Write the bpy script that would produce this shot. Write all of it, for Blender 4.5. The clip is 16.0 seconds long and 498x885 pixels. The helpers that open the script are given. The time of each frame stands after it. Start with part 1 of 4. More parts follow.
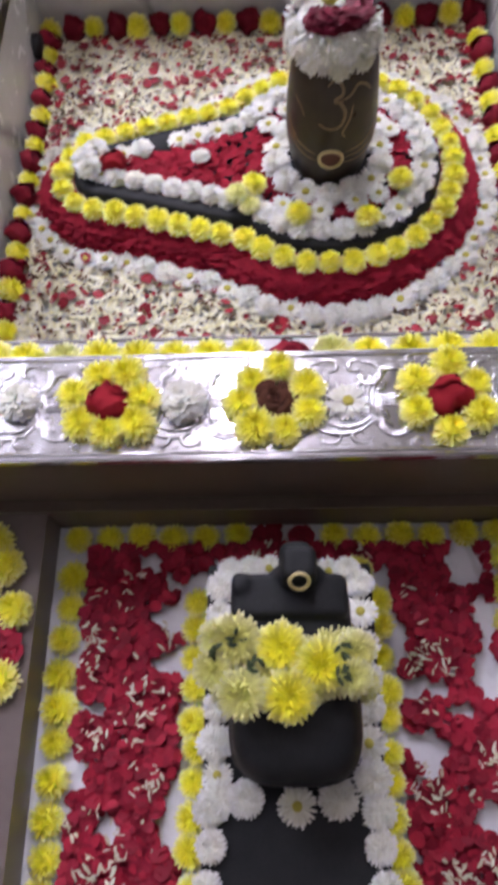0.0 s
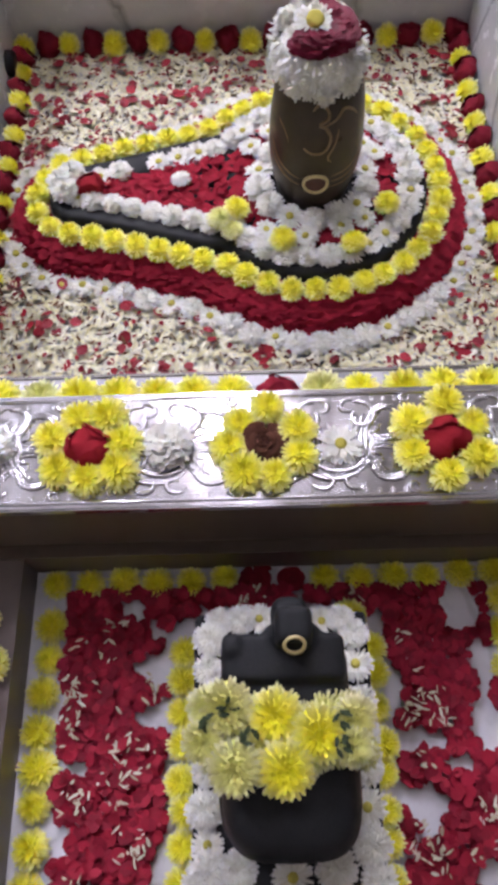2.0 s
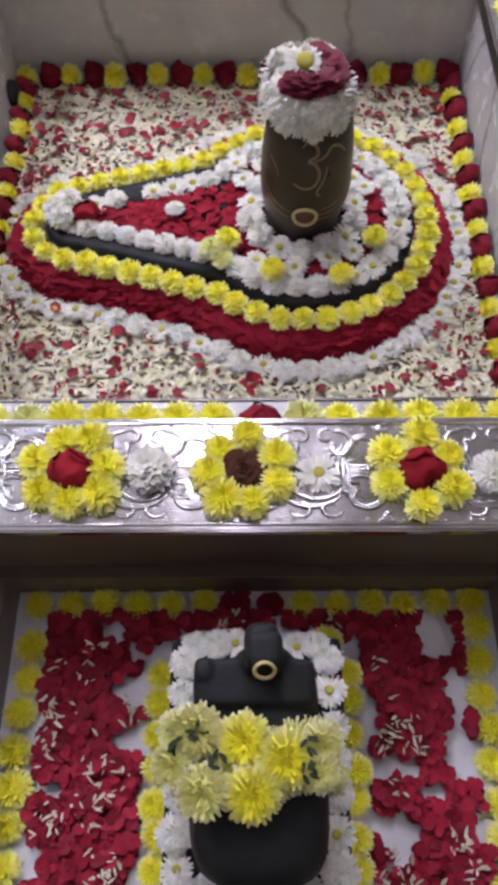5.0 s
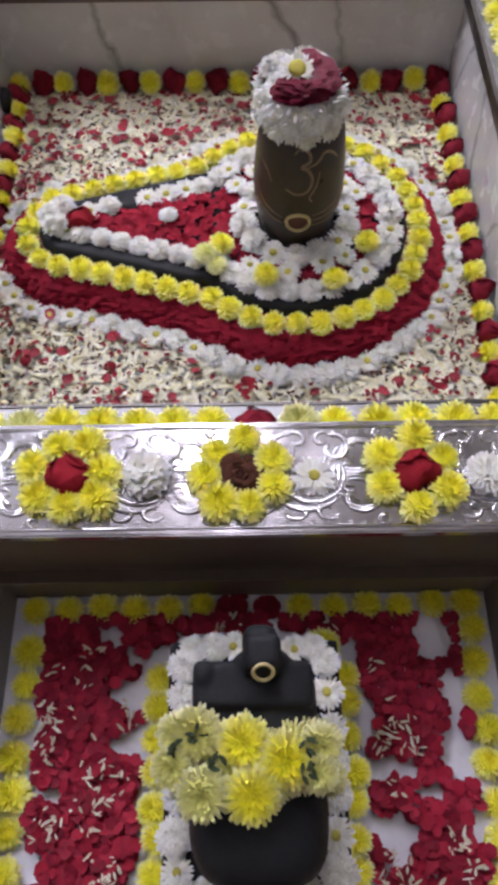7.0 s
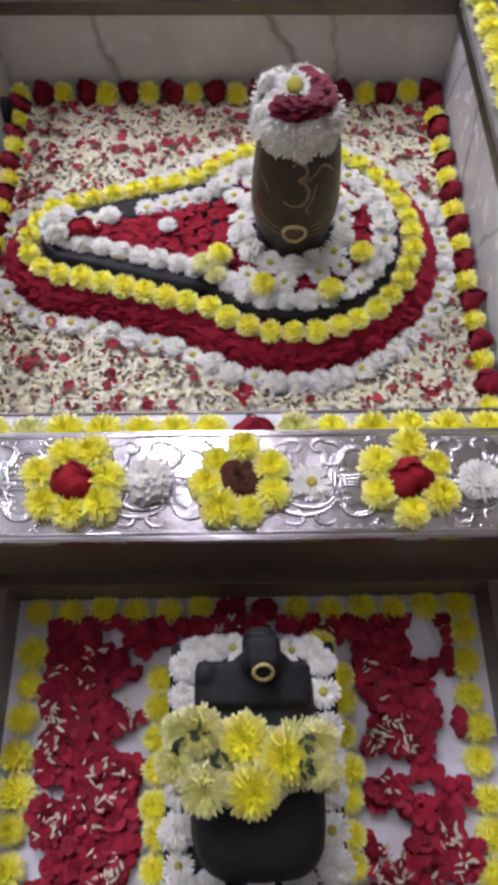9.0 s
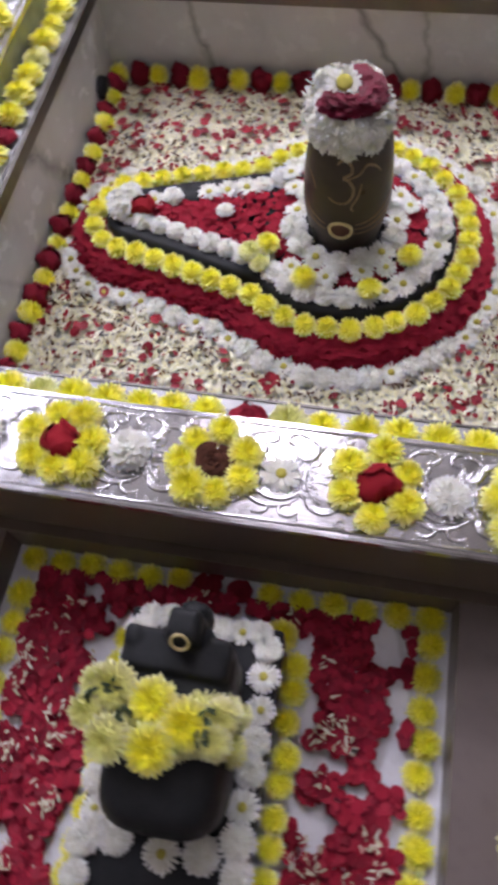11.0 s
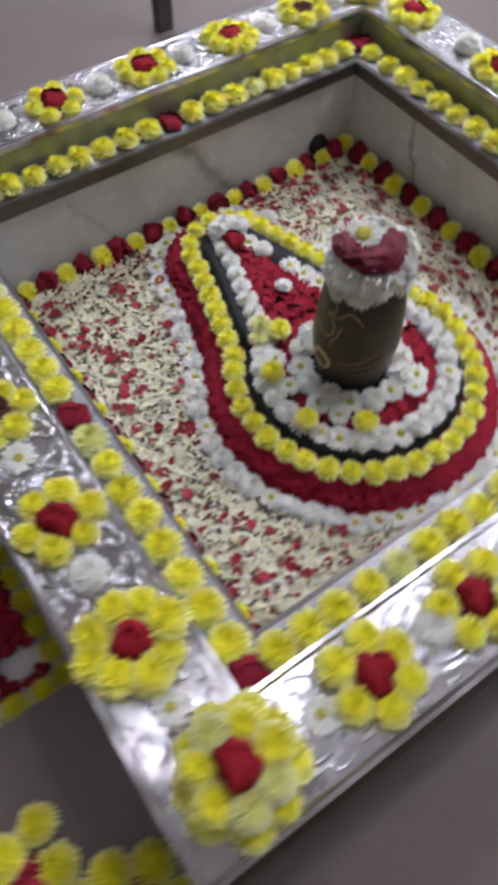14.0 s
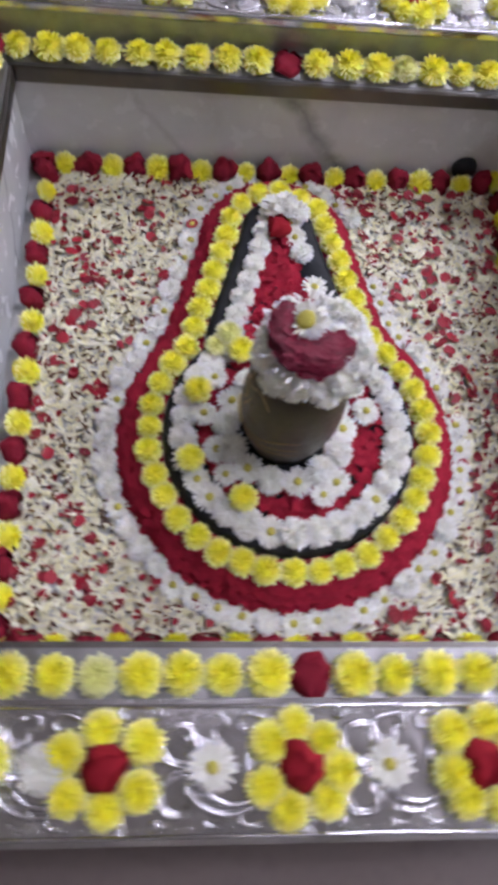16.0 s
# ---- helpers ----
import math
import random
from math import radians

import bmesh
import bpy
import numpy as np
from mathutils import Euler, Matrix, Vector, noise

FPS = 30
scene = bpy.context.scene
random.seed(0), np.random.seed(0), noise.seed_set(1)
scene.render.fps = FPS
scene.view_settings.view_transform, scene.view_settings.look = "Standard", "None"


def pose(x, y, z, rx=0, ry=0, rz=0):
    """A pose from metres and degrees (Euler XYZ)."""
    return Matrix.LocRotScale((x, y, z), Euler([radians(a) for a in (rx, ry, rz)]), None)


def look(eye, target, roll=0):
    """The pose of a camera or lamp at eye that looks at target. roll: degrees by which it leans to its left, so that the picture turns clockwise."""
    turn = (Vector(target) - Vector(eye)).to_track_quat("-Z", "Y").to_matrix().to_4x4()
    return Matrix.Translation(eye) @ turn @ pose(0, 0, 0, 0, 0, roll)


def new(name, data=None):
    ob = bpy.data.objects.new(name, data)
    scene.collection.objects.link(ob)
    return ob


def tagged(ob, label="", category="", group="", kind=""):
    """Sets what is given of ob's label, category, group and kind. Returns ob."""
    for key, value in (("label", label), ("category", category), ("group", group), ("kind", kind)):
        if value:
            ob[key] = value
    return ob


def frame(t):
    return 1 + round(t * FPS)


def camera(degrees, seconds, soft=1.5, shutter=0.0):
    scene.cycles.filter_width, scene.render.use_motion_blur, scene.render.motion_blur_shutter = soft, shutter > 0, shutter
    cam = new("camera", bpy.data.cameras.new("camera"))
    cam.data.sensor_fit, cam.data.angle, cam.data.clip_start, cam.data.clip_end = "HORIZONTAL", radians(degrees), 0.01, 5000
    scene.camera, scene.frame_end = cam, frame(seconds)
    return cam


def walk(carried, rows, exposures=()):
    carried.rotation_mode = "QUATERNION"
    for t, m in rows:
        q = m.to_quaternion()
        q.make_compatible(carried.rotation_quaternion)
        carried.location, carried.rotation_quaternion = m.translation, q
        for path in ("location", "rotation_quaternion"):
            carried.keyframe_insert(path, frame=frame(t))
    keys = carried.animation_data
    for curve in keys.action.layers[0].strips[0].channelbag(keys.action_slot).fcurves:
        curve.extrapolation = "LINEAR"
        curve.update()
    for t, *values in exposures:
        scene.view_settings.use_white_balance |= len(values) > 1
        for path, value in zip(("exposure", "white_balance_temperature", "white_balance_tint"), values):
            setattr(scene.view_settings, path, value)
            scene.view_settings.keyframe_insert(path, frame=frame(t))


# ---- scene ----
cam = camera(38.5, 16.0, soft=4.6, shutter=0.9)
PATH = [
    (0, (0.016, -0.84, 0.818), (-0.063, -0.016, -1.003), -6.0),
    (0.5, (0.021, -0.832, 0.826), (-0.037, 0.036, -0.975), -4.9),
    (1, (0.016, -0.823, 0.822), (-0.025, 0.041, -0.982), -3.5),
    (1.5, (0.009, -0.811, 0.813), (-0.008, 0.05, -0.993), -2.0),
    (2, (0.006, -0.792, 0.802), (-0.011, 0.048, -1.013), -2.6),
    (2.5, (0.007, -0.783, 0.807), (0.011, 0.095, -0.99), -0.1),
    (3, (0.017, -0.785, 0.812), (0.005, 0.104, -0.98), -0.9),
    (3.5, (0.021, -0.791, 0.814), (0.011, 0.105, -0.974), -0.7),
    (4, (0.024, -0.794, 0.817), (0.007, 0.101, -0.971), -1.2),
    (6.3, (0.023, -0.794, 0.817), (0.025, 0.103, -0.971), -0.6),
    (6.5, (0.024, -0.794, 0.817), (0.027, 0.108, -0.968), -0.7),
    (7, (0.021, -0.797, 0.821), (0.029, 0.11, -0.961), -0.3),
    (7.5, (0.016, -0.801, 0.825), (0.025, 0.109, -0.956), -0.2),
    (8, (0.015, -0.8, 0.83), (0.025, 0.115, -0.948), -0.0),
    (8.5, (0.013, -0.799, 0.836), (0.021, 0.129, -0.936), -0.1),
    (9, (0.014, -0.802, 0.844), (0.043, 0.109, -0.936), 1.0),
    (9.2, (0.01, -0.805, 0.845), (0.044, 0.097, -0.94), 1.0),
    (11.3, (0.191, -0.803, 0.869), (-0.139, 0.037, -0.916), -7.4),
    (11.5, (0.217, -0.826, 0.881), (-0.142, 0.062, -0.875), -4.5),
    (12, (0.309, -0.858, 0.892), (-0.08, 0.075, -0.833), -0.2),
    (12.5, (0.393, -0.808, 0.886), (-0.092, 0.075, -0.842), -1.0),
    (13, (0.478, -0.699, 0.894), (-0.158, 0.086, -0.832), 1.9),
    (13.5, (0.519, -0.641, 0.906), (-0.271, 0.066, -0.79), -0.0),
    (14, (0.577, -0.533, 0.891), (-0.284, 0.074, -0.809), 0.5),
    (14.5, (0.58, -0.38, 0.9), (-0.332, 0.11, -0.811), 6.3),
    (15, (0.546, -0.305, 0.897), (-0.391, 0.077, -0.828), 7.5),
    (15.5, (0.497, -0.236, 0.885), (-0.291, 0.04, -0.933), 12.5),
    (16, (0.469, -0.127, 0.889), (-0.261, 0.032, -0.966), 12.7),
]
EXPOSURES = [(0.0, 0.215, 6440, 20), (2.5, 0.135, 6440, 19), (4.0, 0.005, 6440, 19), (9.0, -0.005, 6440, 18), (11.5, 0.085, 6490, 18), (12.5, 0.115, 6390, 16), (13.5, -0.045, 6340, 13), (14.0, -0.205, 6340, 11), (14.5, -0.325, 6390, 12), (15.5, -0.175, 6240, 18), (16.0, -0.175, 6240, 18)]
walk(cam, [(t, look(eye, target, roll)) for t, eye, target, roll in PATH], EXPOSURES)

# ---- world, lamps ----
world = bpy.data.worlds.new("room_air")
scene.world = world
world.use_nodes = True
world.node_tree.nodes["Background"].inputs[0].default_value = (0.75, 0.8, 0.9, 1)
world.node_tree.nodes["Background"].inputs[1].default_value = 0.23


def glow(name, colour, strength):
    m = bpy.data.materials.new(name)
    m.use_nodes = True
    p = m.node_tree.nodes["Principled BSDF"]
    p.inputs["Base Color"].default_value = (0.8, 0.8, 0.8, 1)
    p.inputs["Emission Color"].default_value = (*colour, 1)
    p.inputs["Emission Strength"].default_value = strength
    return m


# unseen ceiling panels: middle, half sizes, colour, strength
# first and third placed from glints on the rim, the other three added as fill
PANELS = [
    ((-0.17, 0.80), (0.15, 0.11), (0.97, 0.93, 1.05), 42.0),
    ((-1.85, 1.30), (0.16, 0.60), (0.90, 0.92, 1.10), 54.0),
    ((-0.06, -0.50), (0.05, 0.05), (0.97, 0.93, 1.06), 40.0),
    ((-0.02, 0.02), (0.12, 0.12), (0.97, 0.93, 1.06), 16.0),
    ((0.15, 2.05), (0.56, 0.16), (0.92, 0.93, 1.07), 52.0),
]

# ---- materials ----


def nodes_of(name):
    m = bpy.data.materials.new(name)
    m.use_nodes = True
    nt = m.node_tree
    return m, nt, nt.nodes["Principled BSDF"]


def node(nt, kind, **values):
    n = nt.nodes.new(kind)
    for k, v in values.items():
        n.inputs[k.replace("_", " ")].default_value = v
    return n


def mix_colour(nt, fac, a, b, blend="MIX"):
    n = nt.nodes.new("ShaderNodeMix")
    n.data_type, n.blend_type = "RGBA", blend
    for socket, v in ((n.inputs[0], fac), (n.inputs[6], a), (n.inputs[7], b)):
        if isinstance(v, bpy.types.NodeSocket):
            nt.links.new(v, socket)
        elif isinstance(v, (int, float)):
            socket.default_value = v
        else:
            socket.default_value = (*v, 1)
    return n.outputs[2]


def ramp(nt, fac, lo, hi):
    n = nt.nodes.new("ShaderNodeMapRange")
    nt.links.new(fac, n.inputs[0])
    n.inputs[1].default_value, n.inputs[2].default_value = lo, hi
    return n.outputs[0]


def coords(nt):
    return nt.nodes.new("ShaderNodeTexCoord").outputs["Object"]


def noise_of(nt, scale, detail=4.0, rough=0.55, distort=0.0, where=None):
    n = node(nt, "ShaderNodeTexNoise", Scale=scale, Detail=detail, Roughness=rough, Distortion=distort)
    nt.links.new(where or coords(nt), n.inputs["Vector"])
    return n.outputs["Fac"]


def bump(nt, bsdf, height, strength, distance):
    n = node(nt, "ShaderNodeBump", Strength=strength, Distance=distance)
    nt.links.new(height, n.inputs["Height"])
    nt.links.new(n.outputs[0], bsdf.inputs["Normal"])


def petal_material(name, base, tip, spread, rough=0.6, soft=0.12):
    """Petals: colour runs from base to tip, and varies from flower to flower and petal to petal."""
    m, nt, b = nodes_of(name)
    along = nt.nodes.new("ShaderNodeAttribute")
    along.attribute_name = "along"
    c = mix_colour(nt, along.outputs["Fac"], base, tip)
    info = nt.nodes.new("ShaderNodeObjectInfo")
    c = mix_colour(nt, info.outputs["Random"], c, mix_colour(nt, 1.0, c, spread, "MULTIPLY"))
    tone = nt.nodes.new("ShaderNodeAttribute")
    tone.attribute_name = "tone"
    c = mix_colour(nt, tone.outputs["Fac"], c, mix_colour(nt, 1.0, c, (0.80, 0.79, 0.74), "MULTIPLY"))
    nt.links.new(c, b.inputs["Base Color"])
    b.inputs["Roughness"].default_value = rough
    b.inputs["Specular IOR Level"].default_value = 0.25
    b.inputs["Subsurface Weight"].default_value = 2.0 * soft
    b.inputs["Subsurface Radius"].default_value = (0.010, 0.008, 0.005)
    bump(nt, b, noise_of(nt, 900.0, 2.0), 0.25, 0.0004)
    return m


def loose_petal_material(name, colours, rough=0.55):
    """Loose petals in one heap: each takes one of a few tones."""
    m, nt, b = nodes_of(name)
    geo = nt.nodes.new("ShaderNodeNewGeometry")
    cr = nt.nodes.new("ShaderNodeValToRGB")
    nt.links.new(geo.outputs["Random Per Island"], cr.inputs[0])
    e = cr.color_ramp.elements
    e[0].color, e[1].color = (*colours[0], 1), (*colours[-1], 1)
    for i, c in enumerate(colours[1:-1], 1):
        e.new(i / (len(colours) - 1)).color = (*c, 1)
    c = mix_colour(nt, ramp(nt, noise_of(nt, 60.0, 3.0), 0.35, 0.75), cr.outputs[0], mix_colour(nt, 1.0, cr.outputs[0], (0.7, 0.66, 0.6), "MULTIPLY"))
    nt.links.new(c, b.inputs["Base Color"])
    b.inputs["Roughness"].default_value = rough
    b.inputs["Specular IOR Level"].default_value = 0.3
    bump(nt, b, noise_of(nt, 500.0, 3.0), 0.3, 0.0006)
    return m


def marble_material(name, base, vein, amount, rough, scale=3.0):
    m, nt, b = nodes_of(name)
    cloud = noise_of(nt, scale * 4, 6.0, 0.6, 0.6)
    c = mix_colour(nt, ramp(nt, cloud, 0.3, 0.75), base, [v * 0.82 for v in base])
    w = node(nt, "ShaderNodeTexWave", Scale=scale, Distortion=5.0, Detail=3.0, Detail_Scale=1.5)
    w.bands_direction = "X"
    nt.links.new(coords(nt), w.inputs["Vector"])
    c = mix_colour(nt, ramp(nt, w.outputs["Fac"], 1.0 - 0.7 * amount, 1.016), c, vein)
    fine = ramp(nt, noise_of(nt, 90.0, 4.0), 0.55, 0.8)
    c = mix_colour(nt, fine, c, [v * 0.80 for v in base])
    nt.links.new(c, b.inputs["Base Color"])
    nt.links.new(ramp_out(nt, noise_of(nt, 25.0), rough * 0.7, rough * 1.5), b.inputs["Roughness"])
    return m


def slab_material(name, base, veins, rough):
    """A marble slab with a few soft grey veins: (place along the slab, slant, half width, depth of tone)."""
    m, nt, b = nodes_of(name)
    c = mix_colour(nt, ramp(nt, noise_of(nt, 7.0, 6.0, 0.6, 0.6), 0.3, 0.75), base, [v * 0.80 for v in base])
    c = mix_colour(nt, ramp(nt, noise_of(nt, 90.0, 4.0), 0.55, 0.8), c, [v * 0.94 for v in base])
    xyz = nt.nodes.new("ShaderNodeSeparateXYZ")
    nt.links.new(coords(nt), xyz.inputs[0])

    def calc(kind, a, b_, c_=None):
        n = nt.nodes.new("ShaderNodeMath")
        n.operation = kind
        for i, v in enumerate((a, b_, c_)):
            if isinstance(v, bpy.types.NodeSocket):
                nt.links.new(v, n.inputs[i])
            elif v is not None:
                n.inputs[i].default_value = v
        return n.outputs[0]

    wander = calc("ADD", calc("MULTIPLY_ADD", noise_of(nt, 10.0, 3.0), 0.075, -0.0375), calc("MULTIPLY_ADD", noise_of(nt, 45.0, 3.0), 0.016, -0.008))
    patchy = ramp_out(nt, noise_of(nt, 16.0, 3.0), 0.45, 1.0)
    for place, slant, half, tone in veins:
        across = calc("ADD", calc("MULTIPLY_ADD", xyz.outputs[2], -slant, xyz.outputs[0]), calc("SUBTRACT", wander, place))
        near = calc("SUBTRACT", 1.0, calc("MINIMUM", calc("DIVIDE", calc("ABSOLUTE", across, 0.0), half), 1.0))
        c = mix_colour(nt, calc("MULTIPLY", calc("MULTIPLY", near, tone), patchy), c, (0.085, 0.088, 0.084))
    nt.links.new(c, b.inputs["Base Color"])
    nt.links.new(ramp_out(nt, noise_of(nt, 25.0), rough * 0.7, rough * 1.5), b.inputs["Roughness"])
    return m


def ramp_out(nt, fac, a, b):
    n = nt.nodes.new("ShaderNodeMapRange")
    nt.links.new(fac, n.inputs[0])
    n.inputs[1].default_value, n.inputs[2].default_value = 0.25, 0.75
    n.inputs[3].default_value, n.inputs[4].default_value = a, b
    return n.outputs[0]


def stone_material(name, base, other, rough, scale, relief, spec=0.5, uneven=0.3):
    m, nt, b = nodes_of(name)
    c = mix_colour(nt, ramp(nt, noise_of(nt, scale, 6.0, 0.65), 0.3, 0.7), base, other)
    c = mix_colour(nt, ramp(nt, noise_of(nt, scale * 14, 3.0), 0.5, 0.95), c, [v * 0.85 for v in base])
    nt.links.new(c, b.inputs["Base Color"])
    nt.links.new(ramp_out(nt, noise_of(nt, scale * 3), rough * (1 - uneven), rough * (1 + uneven)), b.inputs["Roughness"])
    b.inputs["Specular IOR Level"].default_value = spec
    bump(nt, b, noise_of(nt, scale * 20, 4.0), relief, 0.001)
    return m


def silver_material(name, tint, rough, relief):
    m, nt, b = nodes_of(name)
    c = mix_colour(nt, ramp(nt, noise_of(nt, 14.0, 5.0, 0.6), 0.4, 0.8), tint, [v * 0.72 for v in tint])
    nt.links.new(c, b.inputs["Base Color"])
    b.inputs["Metallic"].default_value = 1.0
    nt.links.new(ramp_out(nt, noise_of(nt, 40.0, 4.0), rough * 0.7, rough * 1.5), b.inputs["Roughness"])
    bump(nt, b, noise_of(nt, 38.0, 2.0, 0.4), relief, 0.004)
    return m


M_YELLOW = petal_material("yellow_petals", (0.93, 0.87, 0.016), (0.95, 0.95, 0.56), (0.99, 0.99, 0.9), soft=0.22)
M_CREAM = petal_material("cream_petals", (0.78, 0.80, 0.26), (0.90, 0.91, 0.66), (1.0, 0.97, 0.9))
M_WHITE = petal_material("white_petals", (0.86, 0.87, 0.80), (0.89, 0.89, 0.90), (0.97, 0.97, 0.96))
M_ROSE = petal_material("red_rose_petals", (0.20, 0.008, 0.022), (0.29, 0.013, 0.032), (0.8, 0.75, 0.75), 0.85, soft=0.05)
M_CRIMSON = petal_material("crimson_rose_petals", (0.29, 0.007, 0.017), (0.37, 0.012, 0.024), (0.85, 0.8, 0.8), 0.85, soft=0.05)
M_SPENT = petal_material("dried_brown_petals", (0.040, 0.010, 0.008), (0.10, 0.035, 0.018), (0.8, 0.75, 0.7), 0.85, soft=0.03)
M_CENTRE = stone_material("flower_centre", (0.60, 0.50, 0.09), (0.44, 0.44, 0.10), 0.8, 120.0, 0.6, 0.2)
M_LEAF = stone_material("leaf_green", (0.018, 0.034, 0.012), (0.045, 0.065, 0.02), 0.9, 60.0, 0.3)
M_STRAW = loose_petal_material("pale_loose_petals", [(0.86, 0.85, 0.60), (0.88, 0.88, 0.76), (0.80, 0.77, 0.44), (0.87, 0.87, 0.68)])
M_SHRED = loose_petal_material("red_loose_petals", [(0.29, 0.012, 0.028), (0.38, 0.020, 0.036), (0.20, 0.008, 0.020), (0.32, 0.03, 0.042)])
M_BROWN = loose_petal_material("dried_loose_petals", [(0.10, 0.03, 0.02), (0.20, 0.10, 0.03), (0.06, 0.02, 0.02), (0.14, 0.11, 0.04)])
M_DEEP = loose_petal_material("deep_red_petals", [(0.35, 0.010, 0.034), (0.42, 0.015, 0.044), (0.22, 0.007, 0.024), (0.31, 0.009, 0.034)], 0.7)
M_BANK = loose_petal_material("bright_red_petals", [(0.35, 0.009, 0.030), (0.39, 0.012, 0.036), (0.30, 0.008, 0.026), (0.35, 0.010, 0.031)], 0.85)
M_MAROON = loose_petal_material("maroon_petals", [(0.17, 0.005, 0.026), (0.21, 0.008, 0.033), (0.12, 0.004, 0.018)], 0.55)
M_WHITELOOSE = loose_petal_material("white_loose_petals", [(0.74, 0.70, 0.56), (0.62, 0.56, 0.40), (0.78, 0.76, 0.67)])
M_MARBLE = marble_material("grey_veined_marble", (0.57, 0.585, 0.575), (0.07, 0.07, 0.068), 0.030, 0.22, 0.8)
SLAB = (0.64, 0.66, 0.665)
M_SLABS = [   # north, west, south, east
    slab_material("veined_marble_slab", SLAB, [(-0.205, -0.30, 0.012, 0.75), (0.136, -0.74, 0.013, 0.85), (0.200, -0.20, 0.008, 0.6)], 0.22),
    slab_material("veined_marble_slab", SLAB, [(0.070, -0.73, 0.028, 0.85), (-0.17, -0.7, 0.012, 0.22)], 0.22),
    slab_material("veined_marble_slab", SLAB, [(-0.10, -0.5, 0.012, 0.6), (0.22, 0.4, 0.008, 0.5)], 0.22),
    slab_material("veined_marble_slab", SLAB, [(-0.33, 0.45, 0.009, 0.7), (-0.15, -0.35, 0.010, 0.75), (0.02, 0.4, 0.008, 0.6), (0.22, -0.5, 0.010, 0.6)], 0.22),
]
M_WHITEMARBLE = marble_material("white_polished_marble", (0.84, 0.85, 0.90), (0.6, 0.6, 0.62), 0.06, 0.12, 3.0)
M_FLOOR = stone_material("brown_floor_stone", (0.150, 0.122, 0.112), (0.168, 0.137, 0.126), 0.30, 5.0, 0.02, 0.5, 0.06)
M_GRANITE = stone_material("dark_brown_granite", (0.124, 0.097, 0.075), (0.134, 0.105, 0.082), 0.30, 5.0, 0.01, 0.4, 0.04)
M_BLACK = stone_material("black_oiled_stone", (0.0145, 0.0160, 0.0175), (0.023, 0.0245, 0.026), 0.5, 22.0, 0.25, 0.16)
M_LINGAM = stone_material("dark_brown_stone", (0.026, 0.018, 0.011), (0.048, 0.033, 0.020), 0.36, 26.0, 0.15, 0.33)
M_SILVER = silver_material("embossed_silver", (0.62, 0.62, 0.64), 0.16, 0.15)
# darker greenish tint paints the mirrored flowers into the silver of the inner face
M_SILVERSIDE = silver_material("reflection_tinted_silver", (0.40, 0.43, 0.38), 0.50, 0.12)
M_FOIL = silver_material("crinkled_silver_foil", (0.30, 0.30, 0.30), 0.42, 0.8)
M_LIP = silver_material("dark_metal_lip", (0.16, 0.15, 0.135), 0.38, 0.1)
M_GOLD = stone_material("gold_paste", (0.27, 0.185, 0.09), (0.18, 0.12, 0.06), 0.5, 120.0, 0.3)
M_OCHRE = stone_material("red_brown_paste", (0.10, 0.030, 0.016), (0.07, 0.022, 0.012), 0.6, 120.0, 0.3)
M_PALEGOLD = stone_material("pale_gold_paste", (0.66, 0.56, 0.28), (0.5, 0.42, 0.2), 0.45, 120.0, 0.3)
M_PLASTER = stone_material("wall_plaster", (0.62, 0.60, 0.56), (0.56, 0.54, 0.50), 0.8, 4.0, 0.1)
# darker plaster for the unseen south wall, throws less light on the altar front
M_DARKWALL = stone_material("low_bounce_plaster", (0.47, 0.44, 0.40), (0.43, 0.40, 0.36), 0.8, 4.0, 0.1)
M_POST = stone_material("dark_painted_steel", (0.06, 0.055, 0.05), (0.09, 0.08, 0.07), 0.4, 20.0, 0.05)

# ---- mesh helpers ----


class Build:
    """Collects vertices, faces, how far along its petal each vertex lies, and the petal's tone."""

    def __init__(self):
        self.v, self.f, self.a, self.t = [], [], [], []

    def add(self, verts, faces, along=None, tone=0.5):
        k = len(self.v)
        self.v += [tuple(p) for p in verts]
        self.f += [tuple(k + i for i in f) for f in faces]
        self.a += along or [0.5] * len(verts)
        self.t += [tone] * len(verts)

    def mesh(self, name, material, smooth=True):
        me = bpy.data.meshes.new(name)
        me.from_pydata(self.v, [], self.f)
        me.attributes.new("along", "FLOAT", "POINT").data.foreach_set("value", self.a)
        me.attributes.new("tone", "FLOAT", "POINT").data.foreach_set("value", self.t)
        me.materials.append(material)
        me.polygons.foreach_set("use_smooth", [smooth] * len(me.polygons))
        me.update()
        return me


def thing(name, mesh, label, category, group="", kind="", at=None):
    ob = tagged(new(name, mesh), label, category, group, kind)
    if at is not None:
        ob.matrix_basis = at
    return ob


def part(name, mesh, parent, label=""):
    ob = tagged(new(name, mesh), label)
    ob.parent = parent
    return ob


def box_mesh(name, lo, hi, material, bevel=0.0):
    bm = bmesh.new()
    bmesh.ops.create_cube(bm, size=1.0)
    for v in bm.verts:
        v.co = [lo[i] + (v.co[i] + 0.5) * (hi[i] - lo[i]) for i in range(3)]
    if bevel:
        bmesh.ops.bevel(bm, geom=bm.edges[:], offset=bevel, segments=2, affect="EDGES", profile=0.6)
    me = bpy.data.meshes.new(name)
    bm.to_mesh(me)
    bm.free()
    me.materials.append(material)
    return me


